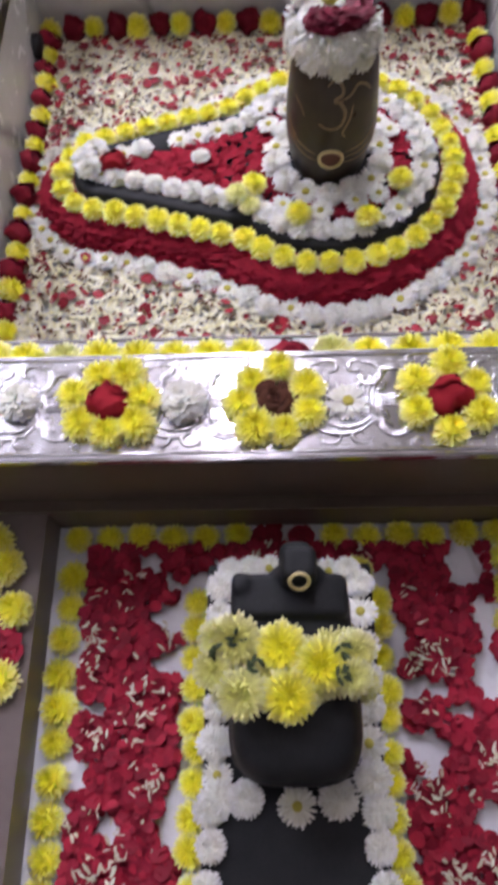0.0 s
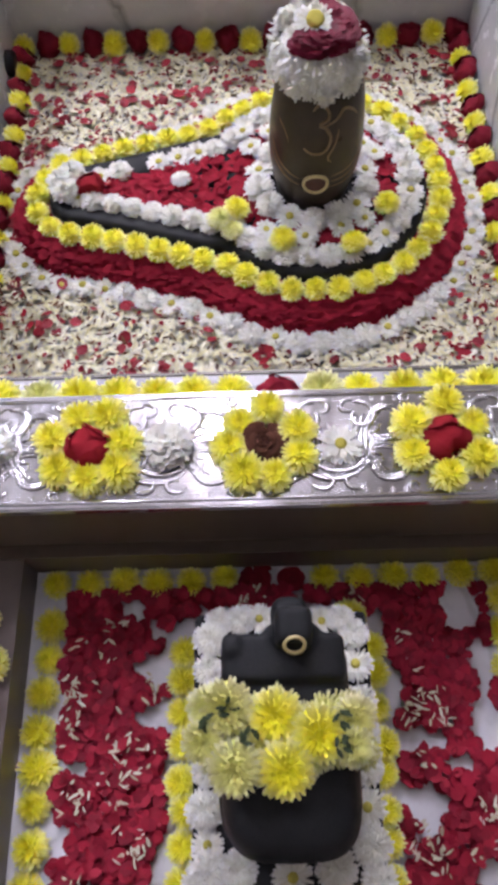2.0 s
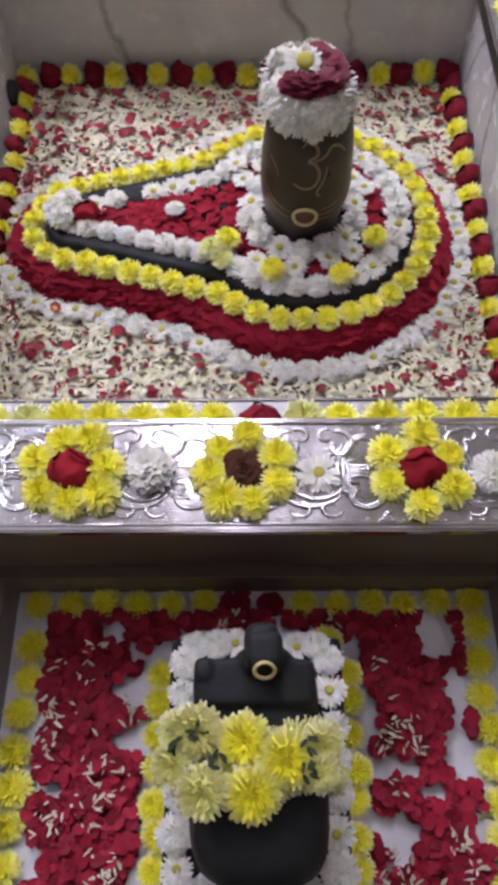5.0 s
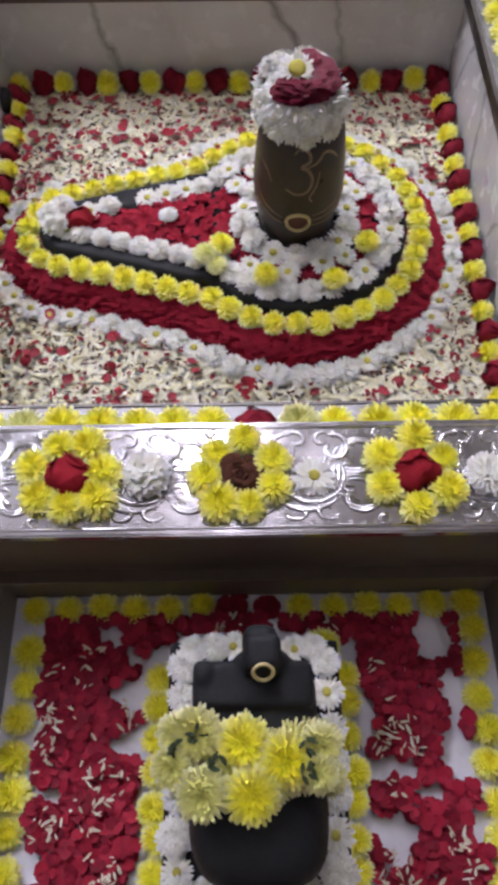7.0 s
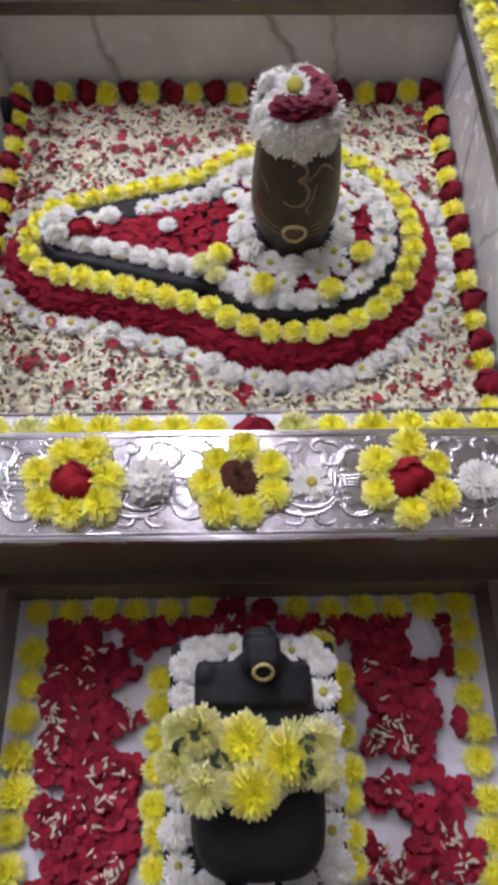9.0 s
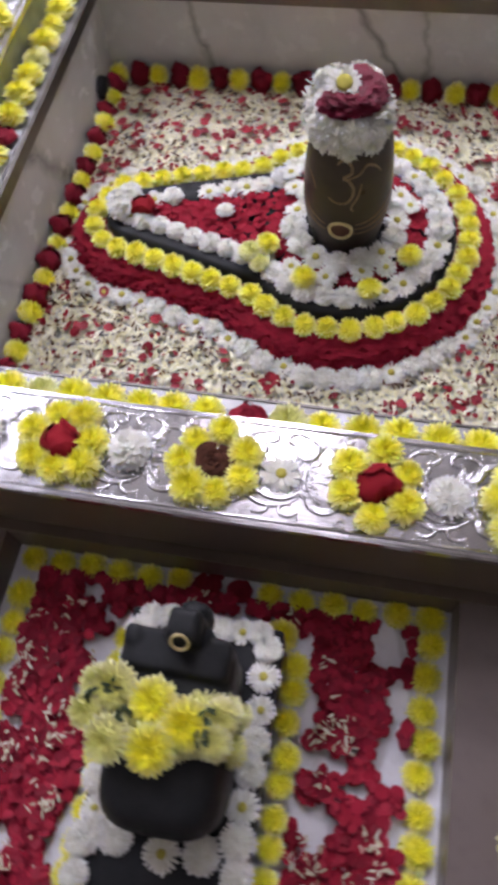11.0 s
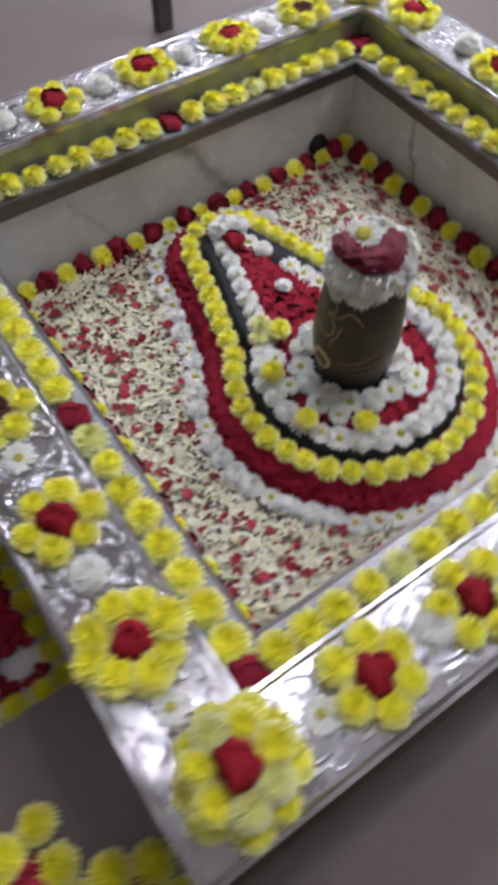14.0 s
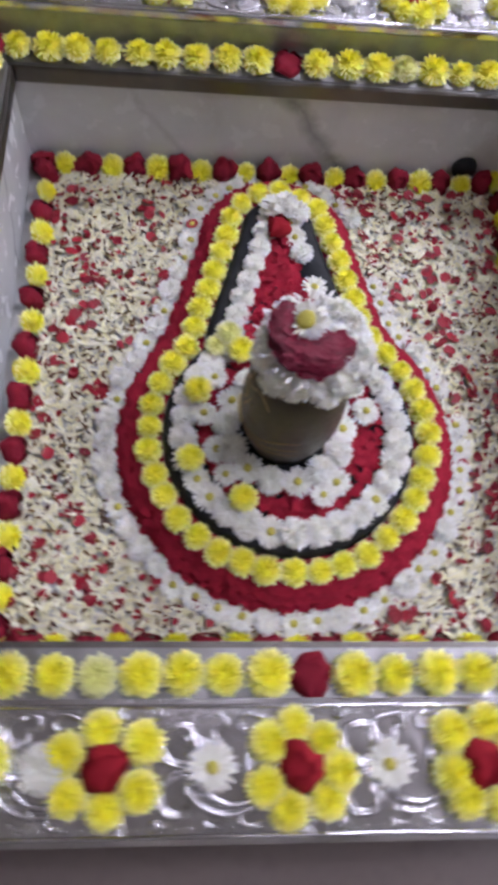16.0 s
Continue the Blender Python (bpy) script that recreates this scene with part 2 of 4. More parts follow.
def tube(b, path, radius, sides=6, closed=False):
    """A round bar along a path."""
    n = len(path)
    pts = [Vector(p) for p in path]
    verts, faces = [], []
    for i, p in enumerate(pts):
        d = (pts[(i + 1) % n] - pts[i - 1]) if closed else (pts[min(i + 1, n - 1)] - pts[max(i - 1, 0)])
        d.normalize()
        side = d.cross(Vector((0, 0, 1)))
        if side.length < 0.05:
            side = d.cross(Vector((0, 1, 0)))
        side.normalize()
        up = side.cross(d)
        r = radius if isinstance(radius, float) else radius[i]
        for k in range(sides):
            a = 2 * math.pi * k / sides
            verts.append(p + (side * math.cos(a) + up * math.sin(a)) * r)
    for i in range(n if closed else n - 1):
        j = (i + 1) % n
        for k in range(sides):
            l = (k + 1) % sides
            faces.append((i * sides + k, i * sides + l, j * sides + l, j * sides + k))
    if not closed:
        faces += [tuple(range(sides))[::-1], tuple((n - 1) * sides + k for k in range(sides))]
    b.add(verts, faces)


def lathe(b, profile, sides=48, cx=0.0, cy=0.0):
    verts, faces = [], []
    for r, z in profile:
        verts += [(cx + r * math.cos(2 * math.pi * k / sides), cy + r * math.sin(2 * math.pi * k / sides), z) for k in range(sides)]
    for i in range(len(profile) - 1):
        for k in range(sides):
            l = (k + 1) % sides
            faces.append((i * sides + k, i * sides + l, (i + 1) * sides + l, (i + 1) * sides + k))
    faces.append(tuple((len(profile) - 1) * sides + k for k in range(sides)))
    faces.append(tuple(range(sides))[::-1])
    b.add(verts, faces)


# ---- flower heads ----
rng = random.Random(7)


def strap_petal(b, turn, base_r, base_z, length, width, lift, curl, pale=1.0):
    """A narrow petal that leaves the flower's middle, widens, curls and ends in a blunt tip."""
    c, s = math.cos(turn), math.sin(turn)
    verts, along = [], []
    for t, w in ((0.0, 0.45), (0.55, 1.0), (0.88, 0.8), (1.0, 0.25)):
        ang = lift + curl * t
        r = base_r + length * t * math.cos(ang)
        z = base_z + length * t * math.sin(ang)
        for side in (-1, 1):
            y = side * width * w * 0.5
            verts.append((r * c - y * s, r * s + y * c, z + (0.12 * width if t < 1 else 0)))
            along.append(t * pale)
    k = len(b.v)
    b.add(verts, [(0, 2, 3, 1), (2, 4, 5, 3), (4, 6, 7, 5)], along, rng.random())
    b.f.append((0, k, k + 1))


def core(b, radius, height, base, along=0.1):
    sides = 10
    ring = [(radius * math.cos(2 * math.pi * k / sides), radius * math.sin(2 * math.pi * k / sides), 0.0) for k in range(sides)]
    verts = [(0, 0, base + height)] + ring + [(0.7 * v[0], 0.7 * v[1], base + 0.7 * height) for v in ring]
    faces = [(1 + k, 1 + (k + 1) % sides, 1 + sides + (k + 1) % sides, 1 + sides + k) for k in range(sides)]
    faces += [(1 + sides + k, 1 + sides + (k + 1) % sides, 0) for k in range(sides)]
    b.add(verts, faces, [along] * len(verts))


def pompon_mesh(name, material, seed, rings):
    """A chrysanthemum head 1 across: layers of strap petals, flat below and upright in the middle."""
    r = random.Random(seed)
    b = Build()
    core(b, *((0.42, 0.28, 0.12) if len(rings) > 4 else (0.28, 0.08, 0.09)))
    for ring, (count, base_r, base_z, length, width, lift) in enumerate(rings):
        off = r.random() * 6
        pale = max(0.04, 1.1 - 1.6 * ring / (len(rings) - 1))
        for k in range(count):
            strap_petal(b, off + 2 * math.pi * (k + r.uniform(-0.25, 0.25)) / count, base_r, base_z + r.uniform(-0.02, 0.02),
                        length * r.uniform(0.82, 1.10), width * r.uniform(0.8, 1.0), lift + r.uniform(-0.13, 0.13), r.uniform(-0.4, 0.30), pale)
    return b.mesh(name, material)


FULL = [(25, 0.20, 0.11, 0.31, 0.088, -0.12), (26, 0.19, 0.16, 0.32, 0.086, 0.10), (25, 0.18, 0.21, 0.31, 0.084, 0.30), (24, 0.16, 0.26, 0.28, 0.080, 0.50),
        (20, 0.14, 0.31, 0.24, 0.076, 0.70), (15, 0.10, 0.35, 0.19, 0.070, 0.90), (10, 0.06, 0.38, 0.14, 0.064, 1.1), (6, 0.02, 0.40, 0.10, 0.056, 1.3)]
MOUND = [(26, 0.22, 0.10, 0.27, 0.11, -0.15), (26, 0.20, 0.18, 0.27, 0.11, 0.12), (24, 0.18, 0.26, 0.25, 0.105, 0.36), (20, 0.15, 0.32, 0.21, 0.10, 0.58), (14, 0.10, 0.37, 0.17, 0.09, 0.8), (8, 0.04, 0.40, 0.12, 0.08, 1.1)]
FLAT = [(22, 0.14, 0.09, 0.36, 0.105, -0.05), (20, 0.14, 0.13, 0.34, 0.10, 0.16), (17, 0.13, 0.17, 0.28, 0.09, 0.36)]
BUTTON = [(24, 0.20, 0.12, 0.30, 0.09, 0.0), (24, 0.19, 0.19, 0.30, 0.085, 0.30), (21, 0.17, 0.26, 0.27, 0.08, 0.55), (17, 0.14, 0.32, 0.22, 0.075, 0.78), (11, 0.09, 0.37, 0.17, 0.07, 1.0),
          (7, 0.03, 0.40, 0.12, 0.065, 1.2)]
YELLOWS = [pompon_mesh("yellow_chrysanthemum", M_YELLOW, s, FULL) for s in range(4)]
BUTTONS = [pompon_mesh("yellow_button_flower", M_YELLOW, s, BUTTON) for s in range(40, 44)]
CREAMS = [pompon_mesh("cream_chrysanthemum", M_CREAM, s, FULL) for s in range(10, 13)]
WHITES = [pompon_mesh("white_chrysanthemum", M_WHITE, s, FULL) for s in range(20, 24)]
MOUNDS = [pompon_mesh("white_mum", M_WHITE, s, MOUND) for s in range(50, 53)]
DAISIES = [pompon_mesh("white_daisy", M_WHITE, s, FLAT) for s in range(30, 33)]


def centre_mesh():
    b = Build()
    lathe(b, [(0.128, 0.14), (0.128, 0.22), (0.10, 0.26), (0.05, 0.275)], 10)
    return b.mesh("centre", M_CENTRE)


CENTRE = centre_mesh()


def rose_mesh(name, material, seed, tight):
    """A rose head 1 across: loose cupped petals in uneven whorls round a closed middle."""
    r = random.Random(seed)
    b = Build()
    core(b, 0.36, 0.30, 0.06)
    grow = 1.0 if tight > 0.5 else 1.45
    for count, radius, height, spread in ((6, 0.30, 0.24, 0.24), (6, 0.24, 0.33, 0.18), (5, 0.17, 0.40, 0.13), (4, 0.10, 0.44, 0.08), (3, 0.04, 0.45, 0.05)):
        off = r.random() * 6
        for k in range(count):
            mid = off + 2 * math.pi * k / count + r.uniform(-0.35, 0.35)
            span = 2.4 * math.pi / count * r.uniform(0.75, 1.15)
            rad, hi, fold = grow * radius * r.uniform(0.85, 1.15), height * r.uniform(0.8, 1.15), spread * r.uniform(0.5, 1.3)
            verts, along = [], []
            for i in range(4):
                t = i / 3
                for j in range(5):
                    u = j / 4 - 0.5
                    a = mid + u * span * (0.55 + 0.45 * math.sin(t * 2.0))
                    rr = rad * (0.75 + 0.35 * t) + tight * fold * t ** 3 * (1 - u * u) - (1 - tight) * rad * 0.75 * t ** 4
                    z = hi * math.sin(t * 1.9) * (1.0 - 0.9 * u * u * t) + r.uniform(-0.012, 0.012)
                    verts.append((rr * math.cos(a), rr * math.sin(a), z))
                    along.append(t)
            q = len(b.v)
            b.add(verts, [(i * 5 + j, i * 5 + j + 1, i * 5 + j + 6, i * 5 + j + 5) for i in range(3) for j in range(4)], along, r.random())
            b.f.append((0, q, q + 1))
    return b.mesh(name, material)


def wad_mesh(name, material, seed):
    """A closed red rose bud 1 across: an uneven dome wrapped in a few broad overlapping petals."""
    r = random.Random(seed)
    b = Build()
    lobes = [(r.uniform(0, 6.28), r.uniform(0.05, 0.10), n) for n in (2, 3, 4, 7)]

    def at(a, p, lift):
        rad = 0.40 * math.cos(p) ** 0.75 * (1 + sum(w * math.cos(n * a + o) for o, w, n in lobes)) + lift * math.cos(p)
        return (rad * math.cos(a), rad * math.sin(a), 0.34 * math.sin(p) ** 0.7 + 0.03 * math.cos(3 * a + lobes[0][0]) * math.sin(2 * p) + 0.05 + lift + r.uniform(-0.012, 0.012))

    rings, sides = 6, 18
    verts = [at(2 * math.pi * k / sides, 1.5 * i / rings, 0.0) for i in range(rings + 1) for k in range(sides)]
    faces = [(i * sides + k, i * sides + (k + 1) % sides, (i + 1) * sides + (k + 1) % sides, (i + 1) * sides + k) for i in range(rings) for k in range(sides)]
    b.add(verts, faces + [tuple(range(rings * sides, (rings + 1) * sides))], [0.3] * len(verts), 0.2)
    for k in range(6):
        mid, span, top = k * 2.2 + r.uniform(-0.3, 0.3), r.uniform(1.7, 2.4), r.uniform(0.9, 1.35)
        verts, along = [], []
        for i in range(5):
            t = i / 4
            for j in range(7):
                u = j / 6 - 0.5
                verts.append(at(mid + u * span * (1 - 0.25 * t), top * t * (1 - 0.5 * u * u), 0.012 + 0.008 * k + 0.06 * t ** 4))
                along.append(t)
        base = len(b.v)
        b.add(verts, [(i * 7 + j, i * 7 + j + 1, i * 7 + j + 8, i * 7 + j + 7) for i in range(4) for j in range(6)], along, r.random())
        b.f.append((0, base, base + 1))
    return b.mesh(name, material)


SPENTS = [rose_mesh("dried_rose", M_SPENT, s, 1.0) for s in range(2)]
ROSES = [rose_mesh("red_rose", M_ROSE, s, 1.0) for s in range(5)]
CRIMSONS = [wad_mesh("crimson_rose", M_CRIMSON, s) for s in range(5, 10)]
BUDS = [wad_mesh("red_rose_bud", M_ROSE, s) for s in range(60, 64)]

FLOWERS = {
    "yellow": ("yellow_chrysanthemum", YELLOWS, "flower"),
    "button": ("yellow_button_flower", BUTTONS, "flower"),
    "cream": ("cream_chrysanthemum", CREAMS, "flower"),
    "white": ("white_chrysanthemum", WHITES, "flower"),
    "mum": ("white_chrysanthemum", MOUNDS, "flower"),
    "daisy": ("white_daisy", DAISIES, "flower"),
    "rose": ("red_rose", ROSES, "flower"),
    "spent": ("dried_rose", SPENTS, "flower"),
    "bud": ("red_rose", BUDS, "flower"),
    "crimson": ("crimson_rose", CRIMSONS, "flower"),
}


def flower(kind, x, y, z, size, label, group, lean=(0.0, 0.0), tall=1.0):
    """One flower head lying at (x, y, z), leaning by the given degrees, size across."""
    name, meshes, category = FLOWERS[kind]
    s = size * rng.uniform(0.93, 1.09)
    m = pose(x, y, z, lean[0] + rng.uniform(-9, 9), lean[1] + rng.uniform(-9, 9), rng.uniform(0, 360)) if lean == (0.0, 0.0) else \
        pose(x, y, z, lean[0] + rng.uniform(-6, 6), lean[1] + rng.uniform(-6, 6), 0) @ pose(0, 0, 0, 0, 0, rng.uniform(0, 360))
    ob = thing(name, rng.choice(meshes), label, category, group)
    ob.matrix_basis = m @ Matrix.Diagonal((s, s, s * tall * rng.uniform(0.9, 1.1), 1))
    if kind == "daisy":
        part("centre", CENTRE, ob, "yellow button centre")
    return ob


# ---- structure ----
PIT, LEDGE, RIM = 0.400, 0.450, 0.567     # half widths of the pit, the ledge and the rim
Z_PIT, Z_LEDGE, Z_RIM, Z_FLOOR, Z_PANEL = -0.062, 0.126, 0.182, 0.045, -0.008
PX0, PX1, PY0 = -0.250, 0.298, -1.30      # the sunken panel before the altar


def sheet_with_holes(name, xs, ys, skip, top, bottom, material):
    """A slab of rectangles between the cuts xs and ys, without those that skip names."""
    b = Build()
    filled = {(i, j) for i in range(len(xs) - 1) for j in range(len(ys) - 1) if not skip(i, j)}
    for i, j in sorted(filled):
        x0, x1, y0, y1 = xs[i], xs[i + 1], ys[j], ys[j + 1]
        p = [(x0, y0), (x1, y0), (x1, y1), (x0, y1)]
        b.add([(x, y, top) for x, y in p], [(0, 1, 2, 3)])
        b.add([(x, y, bottom) for x, y in p], [(3, 2, 1, 0)])
        for (di, dj), (a, c) in (((0, -1), (0, 1)), ((1, 0), (1, 2)), ((0, 1), (2, 3)), ((-1, 0), (3, 0))):
            if (i + di, j + dj) not in filled:
                b.add([(*p[a], top), (*p[c], top), (*p[c], bottom), (*p[a], bottom)], [(3, 2, 1, 0)])
    return b.mesh(name, material, False)


floor = thing("floor", sheet_with_holes("floor", [-2.4, -RIM + 0.007, PX0, PX1, RIM - 0.007, 2.4], [-2.4, PY0, -RIM + 0.007, RIM - 0.007, 2.4],
              lambda i, j: (j == 2 and 1 <= i <= 3) or (j == 1 and i == 2), Z_FLOOR, -0.16, M_FLOOR),
              "polished brownish pink stone floor round the altar", "floor", kind="structure")
thing("panel_floor", box_mesh("panel_floor", (PX0 - 0.01, PY0 - 0.01, -0.12), (PX1 + 0.01, -RIM + 0.002, Z_PANEL), M_WHITEMARBLE),
      "sunken white marble bed strewn with red petals", "floor", kind="structure")
thing("pit_floor", box_mesh("pit_floor", (-PIT - 0.04, -PIT - 0.04, -0.14), (PIT + 0.04, PIT + 0.04, Z_PIT), M_MARBLE),
      "grey marble bottom of the altar pit", "floor", kind="structure")

def mitred(inner, outer, z0, z1):
    """One side of a square frame with mitred ends, on the +y side."""
    p = [(-inner, inner), (inner, inner), (outer, outer), (-outer, outer)]
    verts = [(x, y, z) for z in (z0, z1) for x, y in p]
    return verts, [(4, 5, 6, 7)[::-1], (0, 1, 2, 3), (0, 4, 7, 3)[::-1], (1, 2, 6, 5), (0, 1, 5, 4)[::-1], (3, 7, 6, 2)[::-1]]


altar_wall = tagged(new("altar_wall"), "square marble altar wall faced with dark brown granite", "altar", kind="structure")
for k in range(4):
    turn = Matrix.Rotation(k * math.pi / 2, 4, "Z")
    for name, y0, y1, z0, z1, mat, bev in (("pit_wall", PIT, LEDGE + 0.01, -0.13, Z_LEDGE - 0.004, M_MARBLE, 0.0),
                                           ("granite_facing", LEDGE + 0.01, RIM - 0.006, -0.13, Z_RIM - 0.012, M_GRANITE, 0.0)):
        half = y1 if name == "granite_facing" else y0 + 0.002
        ob = part(name, box_mesh(name, (-half + (0.0 if k % 2 == 0 else y1 - y0), y0, z0), (half - (0.0 if k % 2 == 0 else y1 - y0), y1, z1), mat), altar_wall)
        if name == "pit_wall":
            ob.data = box_mesh(name, (-y1 if k % 2 == 0 else -y0, y0, z0), (y1 if k % 2 == 0 else y0, y1, z1), M_SLABS[k])
        ob.matrix_basis = turn

# added granite strip along the altar's foot, stands in for the contact shadow there
for k in range(4):
    b = Build()
    b.add(*mitred(RIM - 0.02, RIM + 0.009, -0.06, Z_FLOOR + 0.006))
    ob = part("granite_skirting", b.mesh("granite_skirting", M_GRANITE, False), altar_wall)
    ob.matrix_basis = Matrix.Rotation(k * math.pi / 2, 4, "Z")

silver_rim = tagged(new("silver_rim"), "embossed silver sheet rim covering the altar edge", "rim", kind="structure")


def frame_side(name, inner, outer, z0, z1, material, k, parent, label=""):
    b = Build()
    b.add(*mitred(inner, outer, z0, z1))
    me = b.mesh(name, material, False)
    bm = bmesh.new()
    bm.from_mesh(me)
    bmesh.ops.recalc_face_normals(bm, faces=bm.faces[:])
    bmesh.ops.bevel(bm, geom=bm.edges[:], offset=0.0018, segments=2, affect="EDGES")
    bm.to_mesh(me)
    bm.free()
    ob = part(name, me, parent, label)
    ob.matrix_basis = Matrix.Rotation(k * math.pi / 2, 4, "Z")
    return ob


def scroll_mesh():
    """Low embossed relief along one rim side: paired scrolls, arcs and buds."""
    b = Build()
    z = Z_RIM - 0.0004

    def arc(cx, cy, r0, r1, a0, a1, wide, steps=22, squash=0.85):
        path = []
        for s in range(steps):
            t = s / (steps - 1)
            a, rad = radians(a0 + (a1 - a0) * t), r0 + (r1 - r0) * t
            path.append((cx + rad * math.cos(a), cy + squash * rad * math.sin(a), z))
        tube(b, path, [1.45 * wide * (0.35 + 0.65 * math.sin(math.pi * (0.1 + 0.85 * s / (steps - 1)))) for s in range(steps)], 6)

    for i in range(-3, 3):
        cx = 0.084 + i * 0.168
        for sx in (-1, 1):
            m = 0 if sx > 0 else 180
            for sy in (-1, 1):
                for k in (0.0, 0.0045):     # double-lined volutes
                    arc(cx + sx * 0.046, 0.508 + sy * 0.024, 0.030 - k, 0.009 - k * 0.6, m + sx * sy * -160, m + sx * sy * 250, 0.0019, 34)
                arc(cx + sx * 0.014, 0.508 + sy * 0.038, 0.012, 0.004, m + sx * sy * 20, m + sx * sy * 330, 0.0019, 24)
                arc(cx + sx * 0.070, 0.508 + sy * 0.046, 0.007, 0.002, m + sx * sy * 60, m + sx * sy * 380, 0.0019, 18)
            for k in range(4):              # fluted fan between the volutes
                arc(cx + sx * 0.084, 0.508, 0.058 + 0.005 * k, 0.054 + 0.005 * k, m + 180 - 46 + 5 * k, m + 180 + 46 - 5 * k, 0.0019, 20, 0.75)
            for k in range(3):
                arc(cx + sx * 0.002, 0.508, 0.022 + 0.005 * k, 0.020 + 0.005 * k, m - 60 + 8 * k, m + 60 - 8 * k, 0.0019)
        for k in range(2):                  # nested arcs on the outer side
            arc(cx + 0.004 * k, 0.506, 0.030 + 0.010 * k, 0.033 + 0.006 * k, 5 + 12 * k, 165 - 25 * k, 0.0021, 30, 1.0)
        for sx in (-1, 1):                  # large curls on the inner side
            m = 0 if sx > 0 else 180
            arc(cx + sx * 0.024, 0.480, 0.017, 0.006, m - sx * 110, m + sx * 230, 0.0024, 30, 1.0)
            for k in range(5):              # flutes towards the rosette
                a = m + sx * (-36 + 18 * k)
                c, q = math.cos(radians(a)), math.sin(radians(a))
                tube(b, [(cx + (0.030 + 0.005 * j) * c, 0.508 + (0.030 + 0.005 * j) * q, z) for j in range(4)], [0.0012, 0.0024, 0.0024, 0.0008], 6)
        for k in range(14):                 # beaded border
            for y in (LEDGE + 0.011, RIM - 0.010):
                arc(cx - 0.084 + 0.012 * k, y, 0.0022, 0.0022, 0, 359, 0.0008, 7)
    for y in (LEDGE + 0.005, RIM - 0.005):
        tube(b, [(-y + 0.002, y, z), (y - 0.002, y, z)], 0.0022, 6)
    return b.mesh("embossed_scroll", M_SILVER)


SCROLL = scroll_mesh()
for k in range(4):
    frame_side("rim_top", LEDGE - 0.002, RIM + 0.002, Z_RIM - 0.012, Z_RIM, M_SILVER, k, silver_rim)
    frame_side("inner_face", LEDGE, LEDGE + 0.0035, Z_LEDGE, Z_RIM - 0.0121, M_SILVERSIDE, k, silver_rim, "silver inner face, flower reflections put into its tint")
    frame_side("ledge_sheet", PIT - 0.003, LEDGE, Z_LEDGE - 0.004, Z_LEDGE, M_FOIL, k, silver_rim, "crinkled silver ledge")
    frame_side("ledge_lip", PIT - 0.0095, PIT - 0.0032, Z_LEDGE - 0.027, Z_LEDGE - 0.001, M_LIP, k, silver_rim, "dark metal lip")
    part("embossed_scroll", SCROLL, silver_rim).matrix_basis = Matrix.Rotation(k * math.pi / 2, 4, "Z")

# closed room round the altar, its walls and ceiling unseen
for name, lo, hi in (("wall_north", (-2.4, 2.4, -0.1), (2.4, 2.5, 2.7)), ("wall_south", (-2.4, -2.5, -0.1), (2.4, -2.4, 2.7)),
                     ("wall_east", (2.4, -2.5, -0.1), (2.5, 2.5, 2.7)), ("wall_west", (-2.5, -2.5, -0.1), (-2.4, 2.5, 2.7))):
    # south wall darkened only to weaken the light it bounces back
    dark = name == "wall_south"
    thing(name, box_mesh(name, lo, hi, M_DARKWALL if dark else M_PLASTER), "unseen south wall, darkened to cut light on the altar front" if dark else "plain off-white plastered wall of the room", "wall", kind="structure")
thing("ceiling", box_mesh("ceiling", (-2.5, -2.5, 2.7), (2.5, 2.5, 2.8), M_PLASTER), "plain off-white ceiling of the room", "ceiling", kind="structure")

thing("steel_post", box_mesh("steel_post", (-0.845, 0.205, Z_FLOOR), (-0.815, 0.24, 1.0), M_POST, 0.003),
      "dark painted post standing on the floor beside the altar", "post")

# a housing and diffuser for each unseen panel, fill lights included
for (x, y), (hx, hy), colour, strength in PANELS:
    lamp = tagged(new("unseen_ceiling_light"), "unseen flat white light panel added under the ceiling", "ceiling light")
    part("housing", box_mesh("housing", (x - hx - 0.02, y - hy - 0.02, 2.66), (x + hx + 0.02, y + hy + 0.02, 2.70), M_PLASTER), lamp)
    part("diffuser", box_mesh("diffuser", (x - hx, y - hy, 2.645), (x + hx, y + hy, 2.6595), glow("panel_glow", colour, strength)), lamp, "lit white diffuser")

# ---- the stone base with its spout, and the stone on it ----
CX, CY = 0.100, 0.006


def base_distance(x, y):
    """Signed distance from the outline of the stone base: a disc with a tapering spout."""
    d0 = math.hypot(x - CX, y - CY) - 0.170
    ax, bx, ra, rb = -0.2355, -0.055, 0.0535, 0.106
    t = max(0.0, min(1.0, (x - ax) / (bx - ax)))
    d1 = math.hypot(x - (ax + t * (bx - ax)), y - CY + 0.008) - (ra + t * (rb - ra))
    k = 0.016
    h = max(k - abs(d0 - d1), 0.0) / k
    return min(d0, d1) - h * h * k * 0.25


